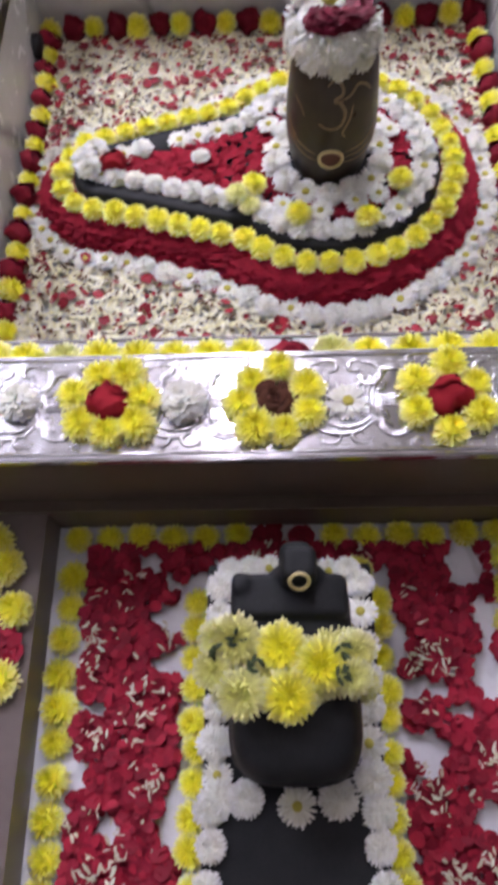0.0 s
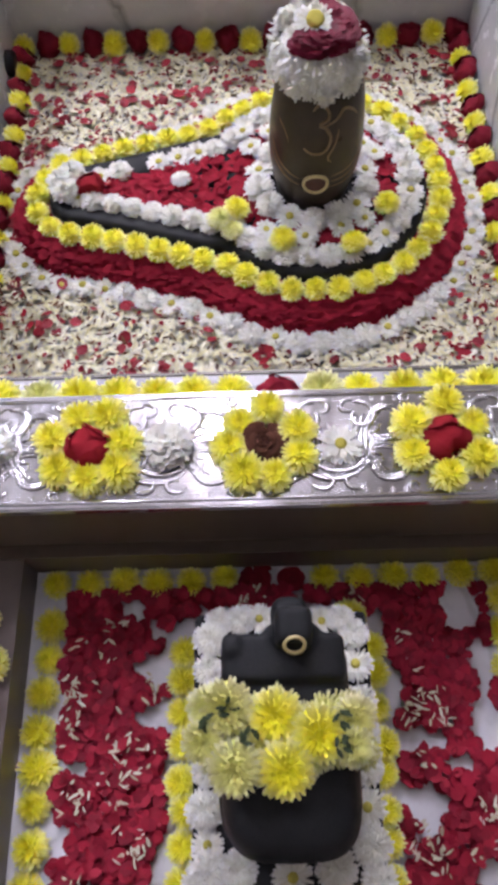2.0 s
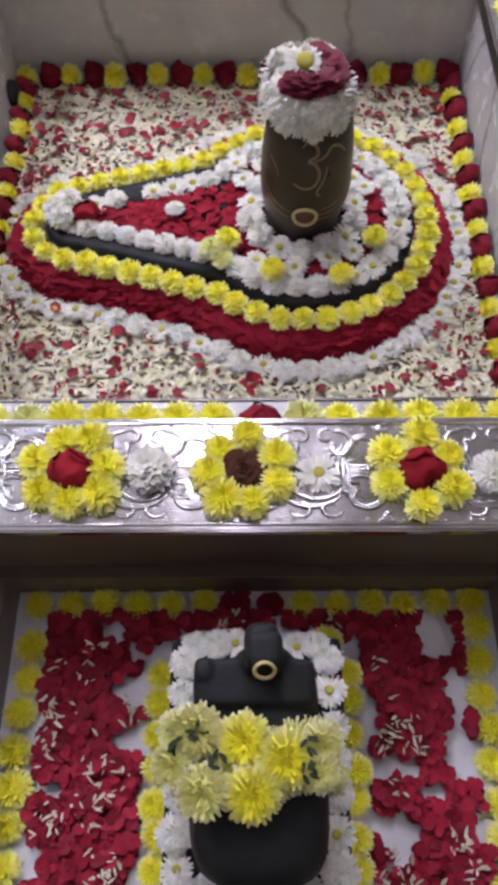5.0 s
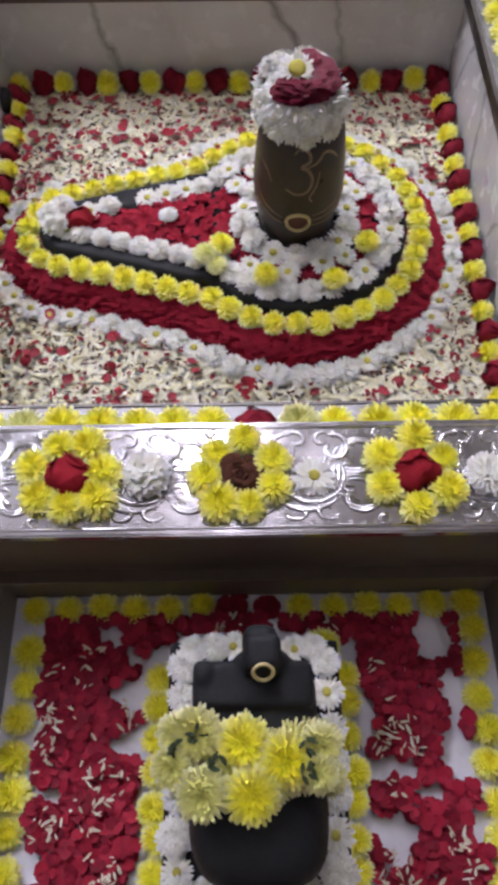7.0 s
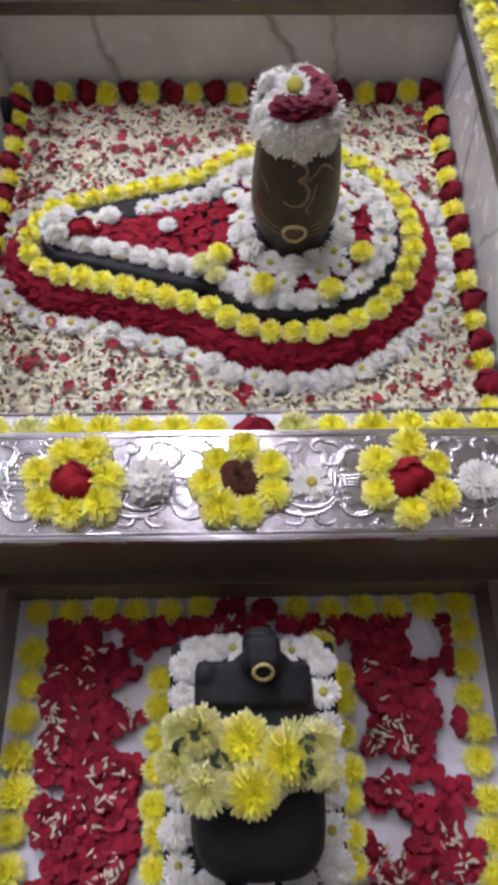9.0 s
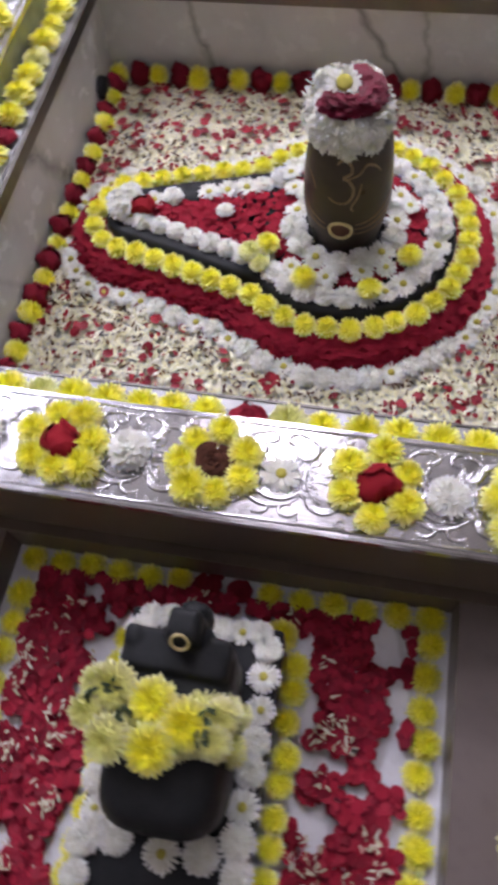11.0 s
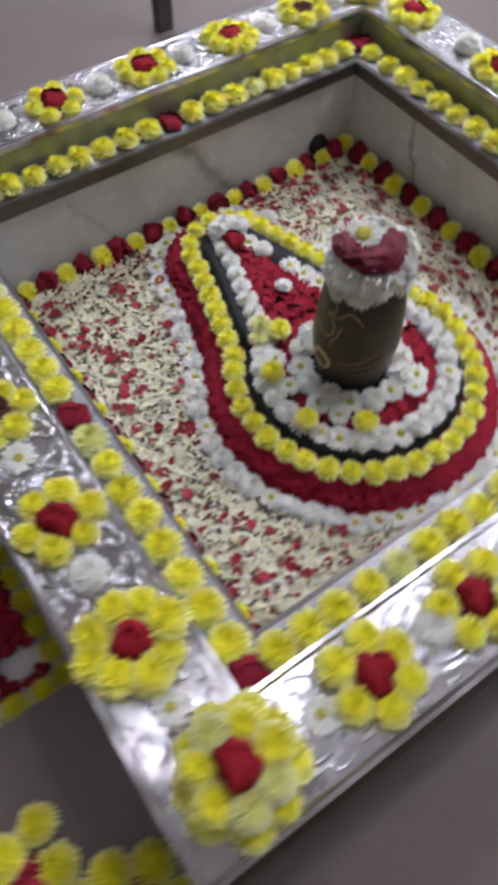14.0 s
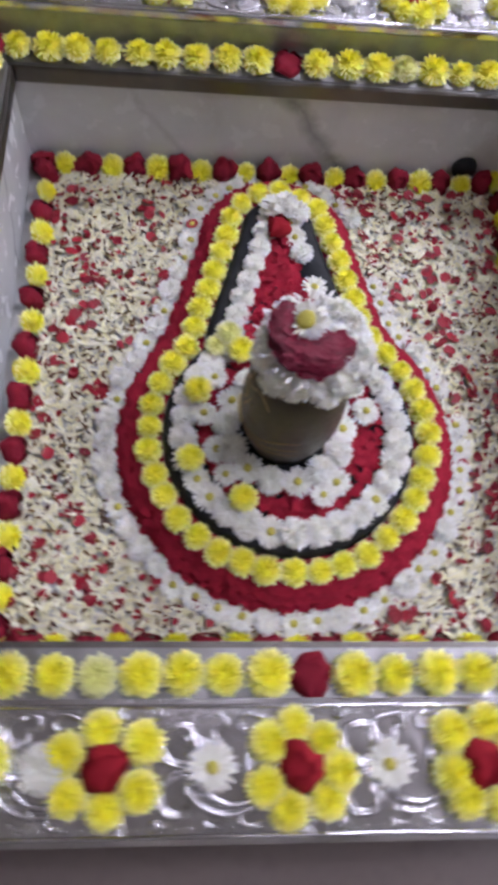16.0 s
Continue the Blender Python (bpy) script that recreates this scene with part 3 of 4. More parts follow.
def outline(offset, count=160):
    """Points evenly spaced along the base's outline, moved out by offset, with their outward way."""
    raw = []
    for i in range(720):
        a = 2 * math.pi * i / 720
        lo, hi = 0.0, 0.6
        for _ in range(26):
            mid = (lo + hi) / 2
            if base_distance(mid * math.cos(a), CY + mid * math.sin(a)) < offset:
                lo = mid
            else:
                hi = mid
        raw.append(Vector((lo * math.cos(a), CY + lo * math.sin(a))))
    steps = [(raw[(i + 1) % 720] - raw[i]).length for i in range(720)]
    total, out, acc, j = sum(steps), [], 0.0, 0
    for i in range(count):
        want = total * i / count
        while acc + steps[j] < want:
            acc += steps[j]
            j += 1
        p = raw[j].lerp(raw[(j + 1) % 720], (want - acc) / steps[j])
        e = 0.002
        n = Vector((base_distance(p.x + e, p.y) - base_distance(p.x - e, p.y), base_distance(p.x, p.y + e) - base_distance(p.x, p.y - e)))
        n.normalize()
        out.append((p, n))
    return out


def outline_length(offset):
    pts = [p for p, n in outline(offset, 200)]
    return sum((pts[i] - pts[i - 1]).length for i in range(200))


def banked(name, rows, material, count=160):
    """A closed band that follows the base's outline; rows: offset and height from inside to outside."""
    b = Build()
    verts = []
    for off, z in rows:
        verts += [(p.x, p.y, z + 0.0) for p, n in outline(off, count)]
    faces = [(i * count + k, (i + 1) * count + k, (i + 1) * count + (k + 1) % count, i * count + (k + 1) % count) for i in range(len(rows) - 1) for k in range(count)]
    b.add(verts, faces)
    return b


stone_base = tagged(new("stone_base"), "black polished stone base with a tapering spout in the pit", "stone base")
b = banked("upper_slab", [(-0.05, -0.006), (-0.045, -0.004), (-0.04, 0.001), (-0.008, 0.002), (-0.002, 0.0), (0.002, -0.006), (0.002, -0.020), (-0.002, -0.026), (-0.03, -0.026)], M_BLACK)
b.f.append(tuple(range(160)))
part("upper_slab", b.mesh("upper_slab", M_BLACK), stone_base)
b = banked("foot", [(-0.03, -0.026), (-0.004, -0.0262), (-0.004, -0.05), (0.002, -0.056), (0.002, Z_PIT)], M_BLACK)
part("foot", b.mesh("foot", M_BLACK), stone_base)

LX, LY = 0.100, -0.004
PROFILE = [(0.047, -0.006), (0.0525, 0.004), (0.0595, 0.03), (0.0645, 0.06), (0.0670, 0.085), (0.0660, 0.115), (0.0635, 0.145), (0.0600, 0.172),
           (0.0545, 0.196), (0.045, 0.215), (0.030, 0.229), (0.012, 0.236)]
PROFILE = [(0.955 * rad, z) for rad, z in PROFILE]
b = Build()
lathe(b, PROFILE, 64, LX, LY)
lingam = thing("upright_stone", b.mesh("upright_stone", M_LINGAM), "dark brown rounded upright stone with gold painted marks", "sacred stone")


def on_stone(angle, z, lift=0.0006):
    """A place on the upright stone's face: degrees round from the front, and height."""
    zs = [p[1] for p in PROFILE]
    r = float(np.interp(z, zs, [p[0] for p in PROFILE])) + lift
    a = radians(-90 + angle)
    return (LX + r * math.cos(a), LY + r * math.sin(a), z)


def stroke(points, radius):
    """A painted stroke on the upright stone through (degrees, height) points, smoothed."""
    dense = []
    n = len(points)
    for i in range(n - 1):
        p0, p1, p2, p3 = points[max(i - 1, 0)], points[i], points[i + 1], points[min(i + 2, n - 1)]
        for s in range(6):
            t = s / 6
            dense.append([0.5 * (2 * p1[c] + (p2[c] - p0[c]) * t + (2 * p0[c] - 5 * p1[c] + 4 * p2[c] - p3[c]) * t * t
                                 + (3 * p1[c] - p0[c] - 3 * p2[c] + p3[c]) * t ** 3) for c in (0, 1)])
    dense.append(points[-1])
    b = Build()
    path = [on_stone(a, z, -0.0008) for a, z in dense]
    m = len(path)
    tube(b, path, [1.2 * radius * (0.45 + 0.55 * math.sin(math.pi * (0.08 + 0.84 * i / (m - 1)))) for i in range(m)], 6)
    return b.mesh("painted_mark", M_GOLD)


STROKES = [
    ([(-12, 0.178), (-4, 0.186), (6, 0.180), (8, 0.168), (-2, 0.160), (6, 0.155), (12, 0.140), (6, 0.122), (-8, 0.118), (-20, 0.124)], 0.0022),
    ([(4, 0.158), (18, 0.165), (28, 0.176), (40, 0.172), (50, 0.160)], 0.0020),
    ([(22, 0.150), (18, 0.130), (10, 0.112), (14, 0.104)], 0.0016),
    ([(-72, 0.112), (-55, 0.090), (-38, 0.078), (-22, 0.072)], 0.0016),
    ([(-70, 0.094), (-52, 0.074), (-36, 0.064), (-22, 0.061)], 0.0016),
    ([(16, 0.078), (35, 0.080), (55, 0.090), (75, 0.104), (95, 0.108)], 0.0016),
    ([(16, 0.068), (35, 0.068), (55, 0.074), (75, 0.084), (95, 0.088)], 0.0016),
    ([(14, 0.058), (35, 0.056), (55, 0.058), (75, 0.066), (95, 0.068)], 0.0016),
    ([(-60, 0.150), (-48, 0.140), (-40, 0.126)], 0.0012),
]
for pts, radius in STROKES:
    part("painted_mark", stroke(pts, radius), lingam, "tan gold painted stroke")
b = Build()
tube(b, [on_stone(-2 + 15 * math.cos(2 * math.pi * i / 24), 0.066 + 0.0165 * math.sin(2 * math.pi * i / 24), 0.001) for i in range(24)], 0.0026, 6, True)
part("painted_ring", b.mesh("painted_ring", M_PALEGOLD), lingam, "pale gold painted ring")
b = Build()
b.add([on_stone(-2, 0.066, 0.0009)] + [on_stone(-2 + 14 * math.cos(2 * math.pi * i / 24), 0.066 + 0.0155 * math.sin(2 * math.pi * i / 24), 0.0007) for i in range(24)],
      [(0, 1 + i, 1 + (i + 1) % 24) for i in range(24)])
part("painted_dot", b.mesh("painted_dot", M_OCHRE), lingam, "dark red brown painted dot")

# ---- loose petal beds ----


def petal_shapes(b, items, r):
    """Loose strap petals: (x, y, z, length, width)."""
    for x, y, z, length, width in items:
        a, tilt, bend = r.uniform(0, 6.2832), r.uniform(-0.35, 0.35), r.uniform(0.0, 0.3) * length
        c, s = math.cos(a), math.sin(a)
        verts = []
        for t, w in ((-0.5, 0.35), (0.0, 1.0), (0.5, 0.5)):
            u, h = t * length, tilt * t * length + bend * (0.25 - t * t)
            for side in (-0.5, 0.5):
                v = side * w * width
                verts.append((x + u * c - v * s, y + u * s + v * c, z + h + 0.12 * width * abs(side) * r.random()))
        b.add(verts, [(0, 2, 3, 1), (2, 4, 5, 3)])


def round_petals(b, items, r, tip=0.45, hollow=1.0):
    """Loose cupped rose petals: (x, y, z, size)."""
    for x, y, z, size in items:
        a, cup = r.uniform(0, 6.2832), hollow * r.uniform(-0.25, 0.35)
        rot = Euler((r.uniform(-tip, tip), r.uniform(-tip, tip), a)).to_matrix()
        verts = [rot @ Vector((0, 0, -0.15 * size * cup))]
        for k in range(7):
            q = 2 * math.pi * k / 7
            rad = 0.5 * size * (1.0 + 0.18 * math.cos(q)) * r.uniform(0.85, 1.1)
            verts.append(rot @ Vector((rad * math.cos(q), 0.85 * rad * math.sin(q), size * cup * 0.5 * r.uniform(0.5, 1.2))))
        b.add([(x + v.x, y + v.y, z + v.z) for v in verts], [(0, 1 + k, 1 + (k + 1) % 7) for k in range(7)])


r = random.Random(11)
pale, red, dry = [], [], []
for _ in range(24000):
    x, y = r.uniform(-0.375, 0.375), r.uniform(-0.375, 0.375)
    if base_distance(x, y) < 0.062:
        continue
    n = noise.noise(Vector((x * 9, y * 9, 3)))
    n2 = noise.noise(Vector((x * 22, y * 22, 8)))
    roll = r.random()
    z = Z_PIT + 0.004 + r.random() * 0.008
    if roll < 0.027 + 0.08 * max(0.0, y) + 0.60 * max(0, n2 - 0.16) + 0.10 * max(0, n - 0.05):
        red.append((x, y, z + 0.004, r.uniform(0.006, 0.012) if r.random() < 0.6 else r.uniform(0.014, 0.023)))
    elif roll < 0.20:
        dry.append((x, y, z + 0.002, r.uniform(0.006, 0.013), r.uniform(0.003, 0.0055)))
    else:
        pale.append((x, y, z, r.uniform(0.010, 0.021), r.uniform(0.0032, 0.0056)))
b = Build()
petal_shapes(b, pale, r)
thing("pale_petals", b.mesh("pale_petals", M_STRAW), "loose cream and pale yellow petals strewn over the pit floor", "petals", kind="stuff")
b = Build()
petal_shapes(b, dry, r)
thing("dried_petals", b.mesh("dried_petals", M_BROWN), "dark dried scraps among the pale strewn petals", "petals", kind="stuff")
b = Build()
round_petals(b, red, r)
thing("red_petals", b.mesh("red_petals", M_SHRED), "loose red rose petals scattered among the pale petals", "petals", kind="stuff")

# the bank of red petals round the stone base
b = banked("petal_bank", [(0.004, Z_PIT + 0.045), (0.034, Z_PIT + 0.045), (0.050, Z_PIT + 0.034), (0.064, Z_PIT + 0.014), (0.070, Z_PIT)], M_DEEP, 220)
for i, (x, y, z) in enumerate(b.v):
    n = noise.noise(Vector((x * 60, y * 60, 1)))
    b.v[i] = (x + 0.002 * n, y + 0.002 * n, z + 0.003 * n)
items = []
while len(items) < 3600:
    x, y = r.uniform(-0.37, 0.37), r.uniform(-0.28, 0.28)
    d = base_distance(x, y)
    if 0.028 < d < 0.069:
        z = Z_PIT + float(np.interp(d, [0.034, 0.050, 0.064, 0.070], [0.045, 0.034, 0.014, 0.003]))
        items.append((x, y, z + r.random() * 0.002, r.uniform(0.012, 0.019)))
round_petals(b, items, r, 0.06, 0.3)
thing("red_petal_bank", b.mesh("red_petal_bank", M_BANK), "thick bank of deep red rose petals round the stone base", "petals", kind="stuff")

# red petals lying on the stone base: along the spout and round the upright stone
b = Build()
items = []
while len(items) < 900:
    x, y = r.uniform(-0.25, 0.27), r.uniform(-0.16, 0.16)
    d = base_distance(x, y)
    if d < -0.045 and math.hypot(x - LX, y - LY) > 0.075:
        items.append((x, y, 0.000 + r.random() * 0.006, r.uniform(0.012, 0.020)))
round_petals(b, items, r)
thing("red_petals_on_base", b.mesh("red_petals_on_base", M_BANK), "deep red rose petals covering the middle of the stone base", "petals", kind="stuff")

# ---- flowers in the pit ----
# alternating border along the pit walls
# the place of one yellow head on each side the step from head to head, and how high they lean: north, west, south, east
for k, (known, step, lift) in enumerate(((-0.302, 0.0398, 0.018), (0.026, 0.0366, 0.010), (0.0, 0.040, 0.014), (-0.166, 0.0382, 0.012))):
    turn = k * math.pi / 2
    first = -int((known + 0.387) / step)
    for i in range(first, int((0.383 - known) / step) + 1):
        u = known + i * step + rng.uniform(-0.002, 0.002)
        red_one = i % 2 == 1
        d = (0.387 if red_one else 0.383) - (0.012 if k == 2 else 0)
        x, y = u * math.cos(turn) - d * math.sin(turn), u * math.sin(turn) + d * math.cos(turn)
        lean = rng.uniform(44, 58)
        flower("bud" if red_one else "button", x, y, Z_PIT + lift + rng.uniform(-0.002, 0.003), 0.048 if red_one else 0.045 * rng.uniform(0.92, 1.08),
               "dark red rose head leaning against the marble pit wall" if red_one else "yellow chrysanthemum head in the border along the pit wall",
               "border along the pit wall", (lean * math.cos(turn), lean * math.sin(turn)), 1.0 if red_one else 0.85)

# yellow ring at the foot of the base
n = int(outline_length(0.022) / 0.0335)
for p, q in outline(0.022, n):
    flower("button", p.x + q.x * rng.uniform(-0.002, 0.002), p.y + q.y * rng.uniform(-0.002, 0.002), Z_PIT + 0.047, 0.041,
           "yellow chrysanthemum head in the ring round the stone base", "yellow ring round the base", (0.0, 0.0), 0.9)

# white ring outside the red bank
n = int(outline_length(0.081) / 0.0325)
for i, (p, q) in enumerate(outline(0.081, n)):
    if max(abs(p.x), abs(p.y)) > 0.366 or p.y > 0.05 and rng.random() < 0.12:
        continue
    flower("daisy" if rng.random() < 0.6 else "white", p.x + rng.uniform(-0.003, 0.003), p.y + rng.uniform(-0.003, 0.003), Z_PIT + 0.010, 0.040,
           "white chrysanthemum head in the ring round the red petals", "white ring round the red petals", (0.0, 0.0), 0.7)

# white flowers along the edge of the base, set further in along the spout
n = int(outline_length(-0.026) / 0.0295)
for i, (p, q) in enumerate(outline(-0.024, n)):
    inward = 0.011 * min(1.0, max(0.0, -p.x / 0.06))
    x, y = p.x - q.x * inward, p.y - q.y * inward
    if y > 0.02 and abs(x + 0.150) < 0.008:      # a slit in the row
        continue
    flower("daisy" if rng.random() < 0.3 else "mum" if rng.random() < 0.4 else "white", x, y, 0.001, 0.040 if x < -0.04 else 0.042,
           "white chrysanthemum head on the edge of the stone base", "white edge on the base", (0.0, 0.0), 0.75)
for x, y, size in ((-0.262, -0.012, 0.044), (-0.256, 0.026, 0.044), (-0.272, 0.008, 0.040)):
    flower("white", x, y, 0.006, size, "white chrysanthemum head heaped at the tip of the spout", "white edge on the base", (0.0, 0.0), 0.85)
for x, y in ((0.052, -0.120), (0.151, -0.130), (0.203, -0.060), (-0.012, -0.062)):
    flower("yellow", x, y, 0.016, 0.038, "yellow chrysanthemum head lying on the white flowers", "yellow flowers on the base", (0.0, 0.0), 0.8)
flower("cream", -0.036, -0.080, 0.014, 0.042, "pale yellow chrysanthemum head on the stone base", "yellow flowers on the base", (0.0, 0.0), 0.8)
flower("cream", -0.018, -0.096, 0.010, 0.036, "pale yellow chrysanthemum head on the stone base", "yellow flowers on the base", (0.0, 0.0), 0.8)

# white flowers round the foot of the upright stone
for i in range(14):
    a = 2 * math.pi * i / 14 + 0.2
    flower("daisy" if i % 3 == 0 else "white", LX + 0.079 * math.cos(a), LY + 0.078 * math.sin(a), 0.010, 0.044,
           "white chrysanthemum head at the foot of the upright stone", "white ring round the upright stone",
           (8 * math.cos(a + 1.57), 8 * math.sin(a + 1.57)), 0.75)
for x, y in ((0.196, 0.044), (0.178, 0.062), (0.135, -0.095), (0.170, -0.082), (0.030, -0.098), (0.085, -0.112), (0.012, 0.062), (0.040, 0.092), (0.075, 0.108), (0.000, 0.095)):
    flower("daisy", x, y, 0.012, 0.038, "white daisy head among the flowers on the base", "white ring round the upright stone", (0.0, 0.0), 0.75)
flower("crimson", -0.225, -0.004, 0.010, 0.046, "red rose head at the tip of the stone spout", "red roses on the base", (0.0, 0.0), 0.8)
flower("white", -0.093, 0.008, 0.006, 0.030, "small white flower head on the red petals", "white flower on the spout", (0.0, 0.0), 0.6)

# the cap of flowers on the upright stone
cap = tagged(new("flower_cap"), "garland cap of white flowers and red petals on the upright stone", "garland")
r = random.Random(21)
CAPX = LX - 0.006
b = Build()
lathe(b, [(0.046, 0.196), (0.048, 0.205), (0.046, 0.226), (0.036, 0.236), (0.015, 0.242)], 24, CAPX, LY)
part("garland_core", b.mesh("garland_core", M_WHITE), cap)


def cap_flower(x, y, z, out, steep, size, tall):
    """A flower of the cap that faces outwards, out degrees round, steep degrees from upright."""
    ob = part("white_flower", r.choice(WHITES + DAISIES), cap)
    ob.matrix_basis = pose(x, y, z, 0, 0, out) @ pose(0, 0, 0, 0, steep + r.uniform(-6, 6), 0) @ pose(0, 0, 0, 0, 0, r.uniform(0, 360)) @ Matrix.Diagonal((size, size, size * tall, 1))


for ring, (count, rad, height, steep, size) in enumerate(((14, 0.043, 0.205, 84, 0.040), (13, 0.045, 0.222, 58, 0.036))):
    for i in range(count):
        a = 360 * (i + 0.5 * ring) / count + r.uniform(-6, 6)
        far = 0.014 * max(0.0, math.sin(radians(a)))      # the garland hangs out on the far side
        cap_flower(CAPX + rad * math.cos(radians(a)), LY + (rad + far) * math.sin(radians(a)), height + r.uniform(-0.006, 0.005), a + r.uniform(-12, 12), steep + r.uniform(-10, 8), size * r.uniform(0.9, 1.1), 0.95)
for i in range(6):
    a = 35 + 22 * i
    cap_flower(CAPX + 0.040 * math.cos(radians(a)), LY + 0.052 * math.sin(radians(a)), 0.231 + r.uniform(-0.003, 0.003), a, 34, 0.038, 0.9)
for i in range(5):
    a = 88 + 118 * i / 4
    cap_flower(CAPX + 0.026 * math.cos(radians(a)), LY + 0.026 * math.sin(radians(a)), 0.237, a, 25, 0.038, 0.85)
b = Build()
for _ in range(170):     # loose petals that stand out of the cap
    a = r.uniform(0, 6.2832)
    out = Vector((math.cos(a), math.sin(a), 0))
    side = Vector((-math.sin(a), math.cos(a), 0))
    way = (out + side * r.uniform(-0.5, 0.5) + Vector((0, 0, r.uniform(-0.9, 0.8)))).normalized()
    p = Vector((CAPX, LY, r.uniform(0.200, 0.240))) + out * r.uniform(0.048, 0.053)
    length, flat = r.uniform(0.008, 0.013), (side + Vector((0, 0, r.uniform(-0.6, 0.6)))).normalized() * 0.0021
    b.add([p - flat * 0.5, p + flat * 0.5, p + way * length * 0.65 - flat, p + way * length * 0.65 + flat, p + way * length - flat * 0.5, p + way * length + flat * 0.5],
          [(0, 2, 3, 1), (2, 4, 5, 3)], [0.2, 0.2, 0.7, 0.7, 1.0, 1.0], r.random())
part("loose_petals", b.mesh("loose_petals", M_WHITE), cap)
b = Build()
items = []
for _ in range(420):
    a = radians(r.uniform(-145, 72))
    q = radians(r.uniform(-10, 190))
    rad = 0.0275 + 0.0145 * math.cos(q)
    items.append((CAPX + rad * math.cos(a), LY + rad * math.sin(a), 0.243 + 0.0145 * math.sin(q) + r.uniform(-0.001, 0.0015), r.uniform(0.013, 0.019)))
round_petals(b, items, r, 0.22, 0.5)
tube(b, [(CAPX + 0.0275 * math.cos(radians(a)), LY + 0.0275 * math.sin(radians(a)), 0.242) for a in range(-145, 73, 7)], 0.0145, 12)
part("red_garland", b.mesh("red_garland", M_MAROON), cap, "crescent of dark red rose petals")
top = part("top_daisy", DAISIES[0], cap, "white daisy with a large yellow centre")
top.matrix_basis = pose(CAPX - 0.007, LY - 0.006, 0.2565, 22, -8, 30) @ Matrix.Diagonal((0.047, 0.047, 0.044, 1))
mid = part("centre", CENTRE, top, "large yellow centre")
mid.matrix_basis = Matrix.Diagonal((1.75, 1.75, 1.2, 1))

# dark outlet in the corner of the pit
b = Build()
tube(b, [(-0.402, 0.319, -0.026), (-0.394, 0.319, -0.0265), (-0.388, 0.319, -0.027)], [0.021, 0.021, 0.019], 16)
thing("drain_outlet", b.mesh("drain_outlet", M_BLACK), "short black drain outlet in the pit wall above the flower border", "drain")

# ---- flowers on the ledge ----
for k, shift in enumerate((0.028, 0.0, -0.030, 0.0)):
    turn = k * math.pi / 2
    for s in (-1, 1):
        span = 0.386 - s * shift - 0.046
        count = round(span / 0.0435)
        for i in range(count + 1):
            u = shift + s * (0.046 + span * i / count + rng.uniform(-0.003, 0.003))
            x, y = u * math.cos(turn) - 0.424 * math.sin(turn), u * math.sin(turn) + 0.424 * math.cos(turn)
            flower("yellow" if rng.random() < 0.95 else "cream", x, y, Z_LEDGE, 0.048 * rng.uniform(0.93, 1.1), "yellow chrysanthemum head in the row on the silver ledge",
                   "row on the silver ledge", (0.0, 0.0), 0.85)
    for u in (shift, 0.424):
        x, y = u * math.cos(turn) - 0.425 * math.sin(turn), u * math.sin(turn) + 0.425 * math.cos(turn)
        flower("bud", x, y, Z_LEDGE, 0.054, "dark red rose head among yellow flowers on the ledge", "red roses on the ledge", (0.0, 0.0), 0.55)

# ---- rosettes and single flowers on the silver rim ----


def rosette(x, y, count, heart, size=0.041, radius=0.034, turn=0.0):
    for i in range(count):
        a = 2 * math.pi * (i + rng.uniform(-0.12, 0.12)) / count + turn
        rr = radius * rng.uniform(0.90, 1.13)
        flower("yellow", x + rr * math.cos(a), y + rr * math.sin(a), Z_RIM, size * rng.uniform(0.88, 1.10),
               "yellow chrysanthemum head in a rosette on the silver rim", "rosettes on the rim", (0.0, 0.0), 0.85)
    flower(heart, x, y, Z_RIM + 0.004, {"crimson": 0.049, "spent": 0.042}[heart],
           "dried brown rose head at the heart of a yellow rosette" if heart == "spent" else "red rose head at the heart of a yellow rosette", "rosette hearts on the rim", (0.0, 0.0), 0.7)


RIM_SIDES = {   # along each side: (place, what); the side's way runs with x or y. c: crimson heart, b: large with a crimson heart, s: dried heart
    "south": [(-0.330, "c7"), (-0.245, "white"), (-0.152, "c7"), (-0.076, "white"), (0.013, "s7"), (0.087, "daisy"), (0.186, "c6"), (0.257, "shaggy"), (0.345, "b8"), (0.420, "daisy")],
    "east": [(-0.331, "c6"), (-0.397, "daisy"), (-0.257, "shaggy"), (-0.198, "c6"), (-0.104, "daisy"), (-0.022, "c7"), (0.062, "daisy"), (0.147, "c7"), (0.235, "white"), (0.322, "c7"), (0.415, "daisy")],
    "west": [(-0.350, "c7"), (-0.260, "white"), (-0.170, "c6"), (-0.088, "white"), (0.001, "c7"), (0.079, "white"), (0.177, "c8"), (0.257, "white"), (0.342, "s6"), (0.408, "white")],
    "north": [(-0.380, "c7"), (-0.240, "white"), (-0.155, "c7"), (-0.080, "white"), (-0.003, "c7"), (0.070, "white"), (0.145, "c7"), (0.235, "white"), (0.325, "c7"), (0.415, "white")],
}
for side, row in RIM_SIDES.items():
    for u, what in row:
        x, y = {"south": (u, -0.509), "east": (0.506, u), "west": (-0.502, u), "north": (u, 0.508)}[side]
        if what[1:].isdigit():
            large = what[0] == "b"
            rosette(x, y, int(what[1:]), "spent" if what[0] == "s" else "crimson", 0.047 if large else 0.041, 0.040 if large else 0.034, rng.random() * 6)
        else:
            flower({"white": "mum", "shaggy": "white", "daisy": "daisy"}[what], x, y + rng.uniform(-0.004, 0.004), Z_RIM, {"white": 0.053, "shaggy": 0.044, "daisy": 0.046}[what],
                   "white chrysanthemum head on the silver rim between rosettes", "white flowers on the rim", (0.0, 0.0), 0.75 if what == "white" else 0.6)
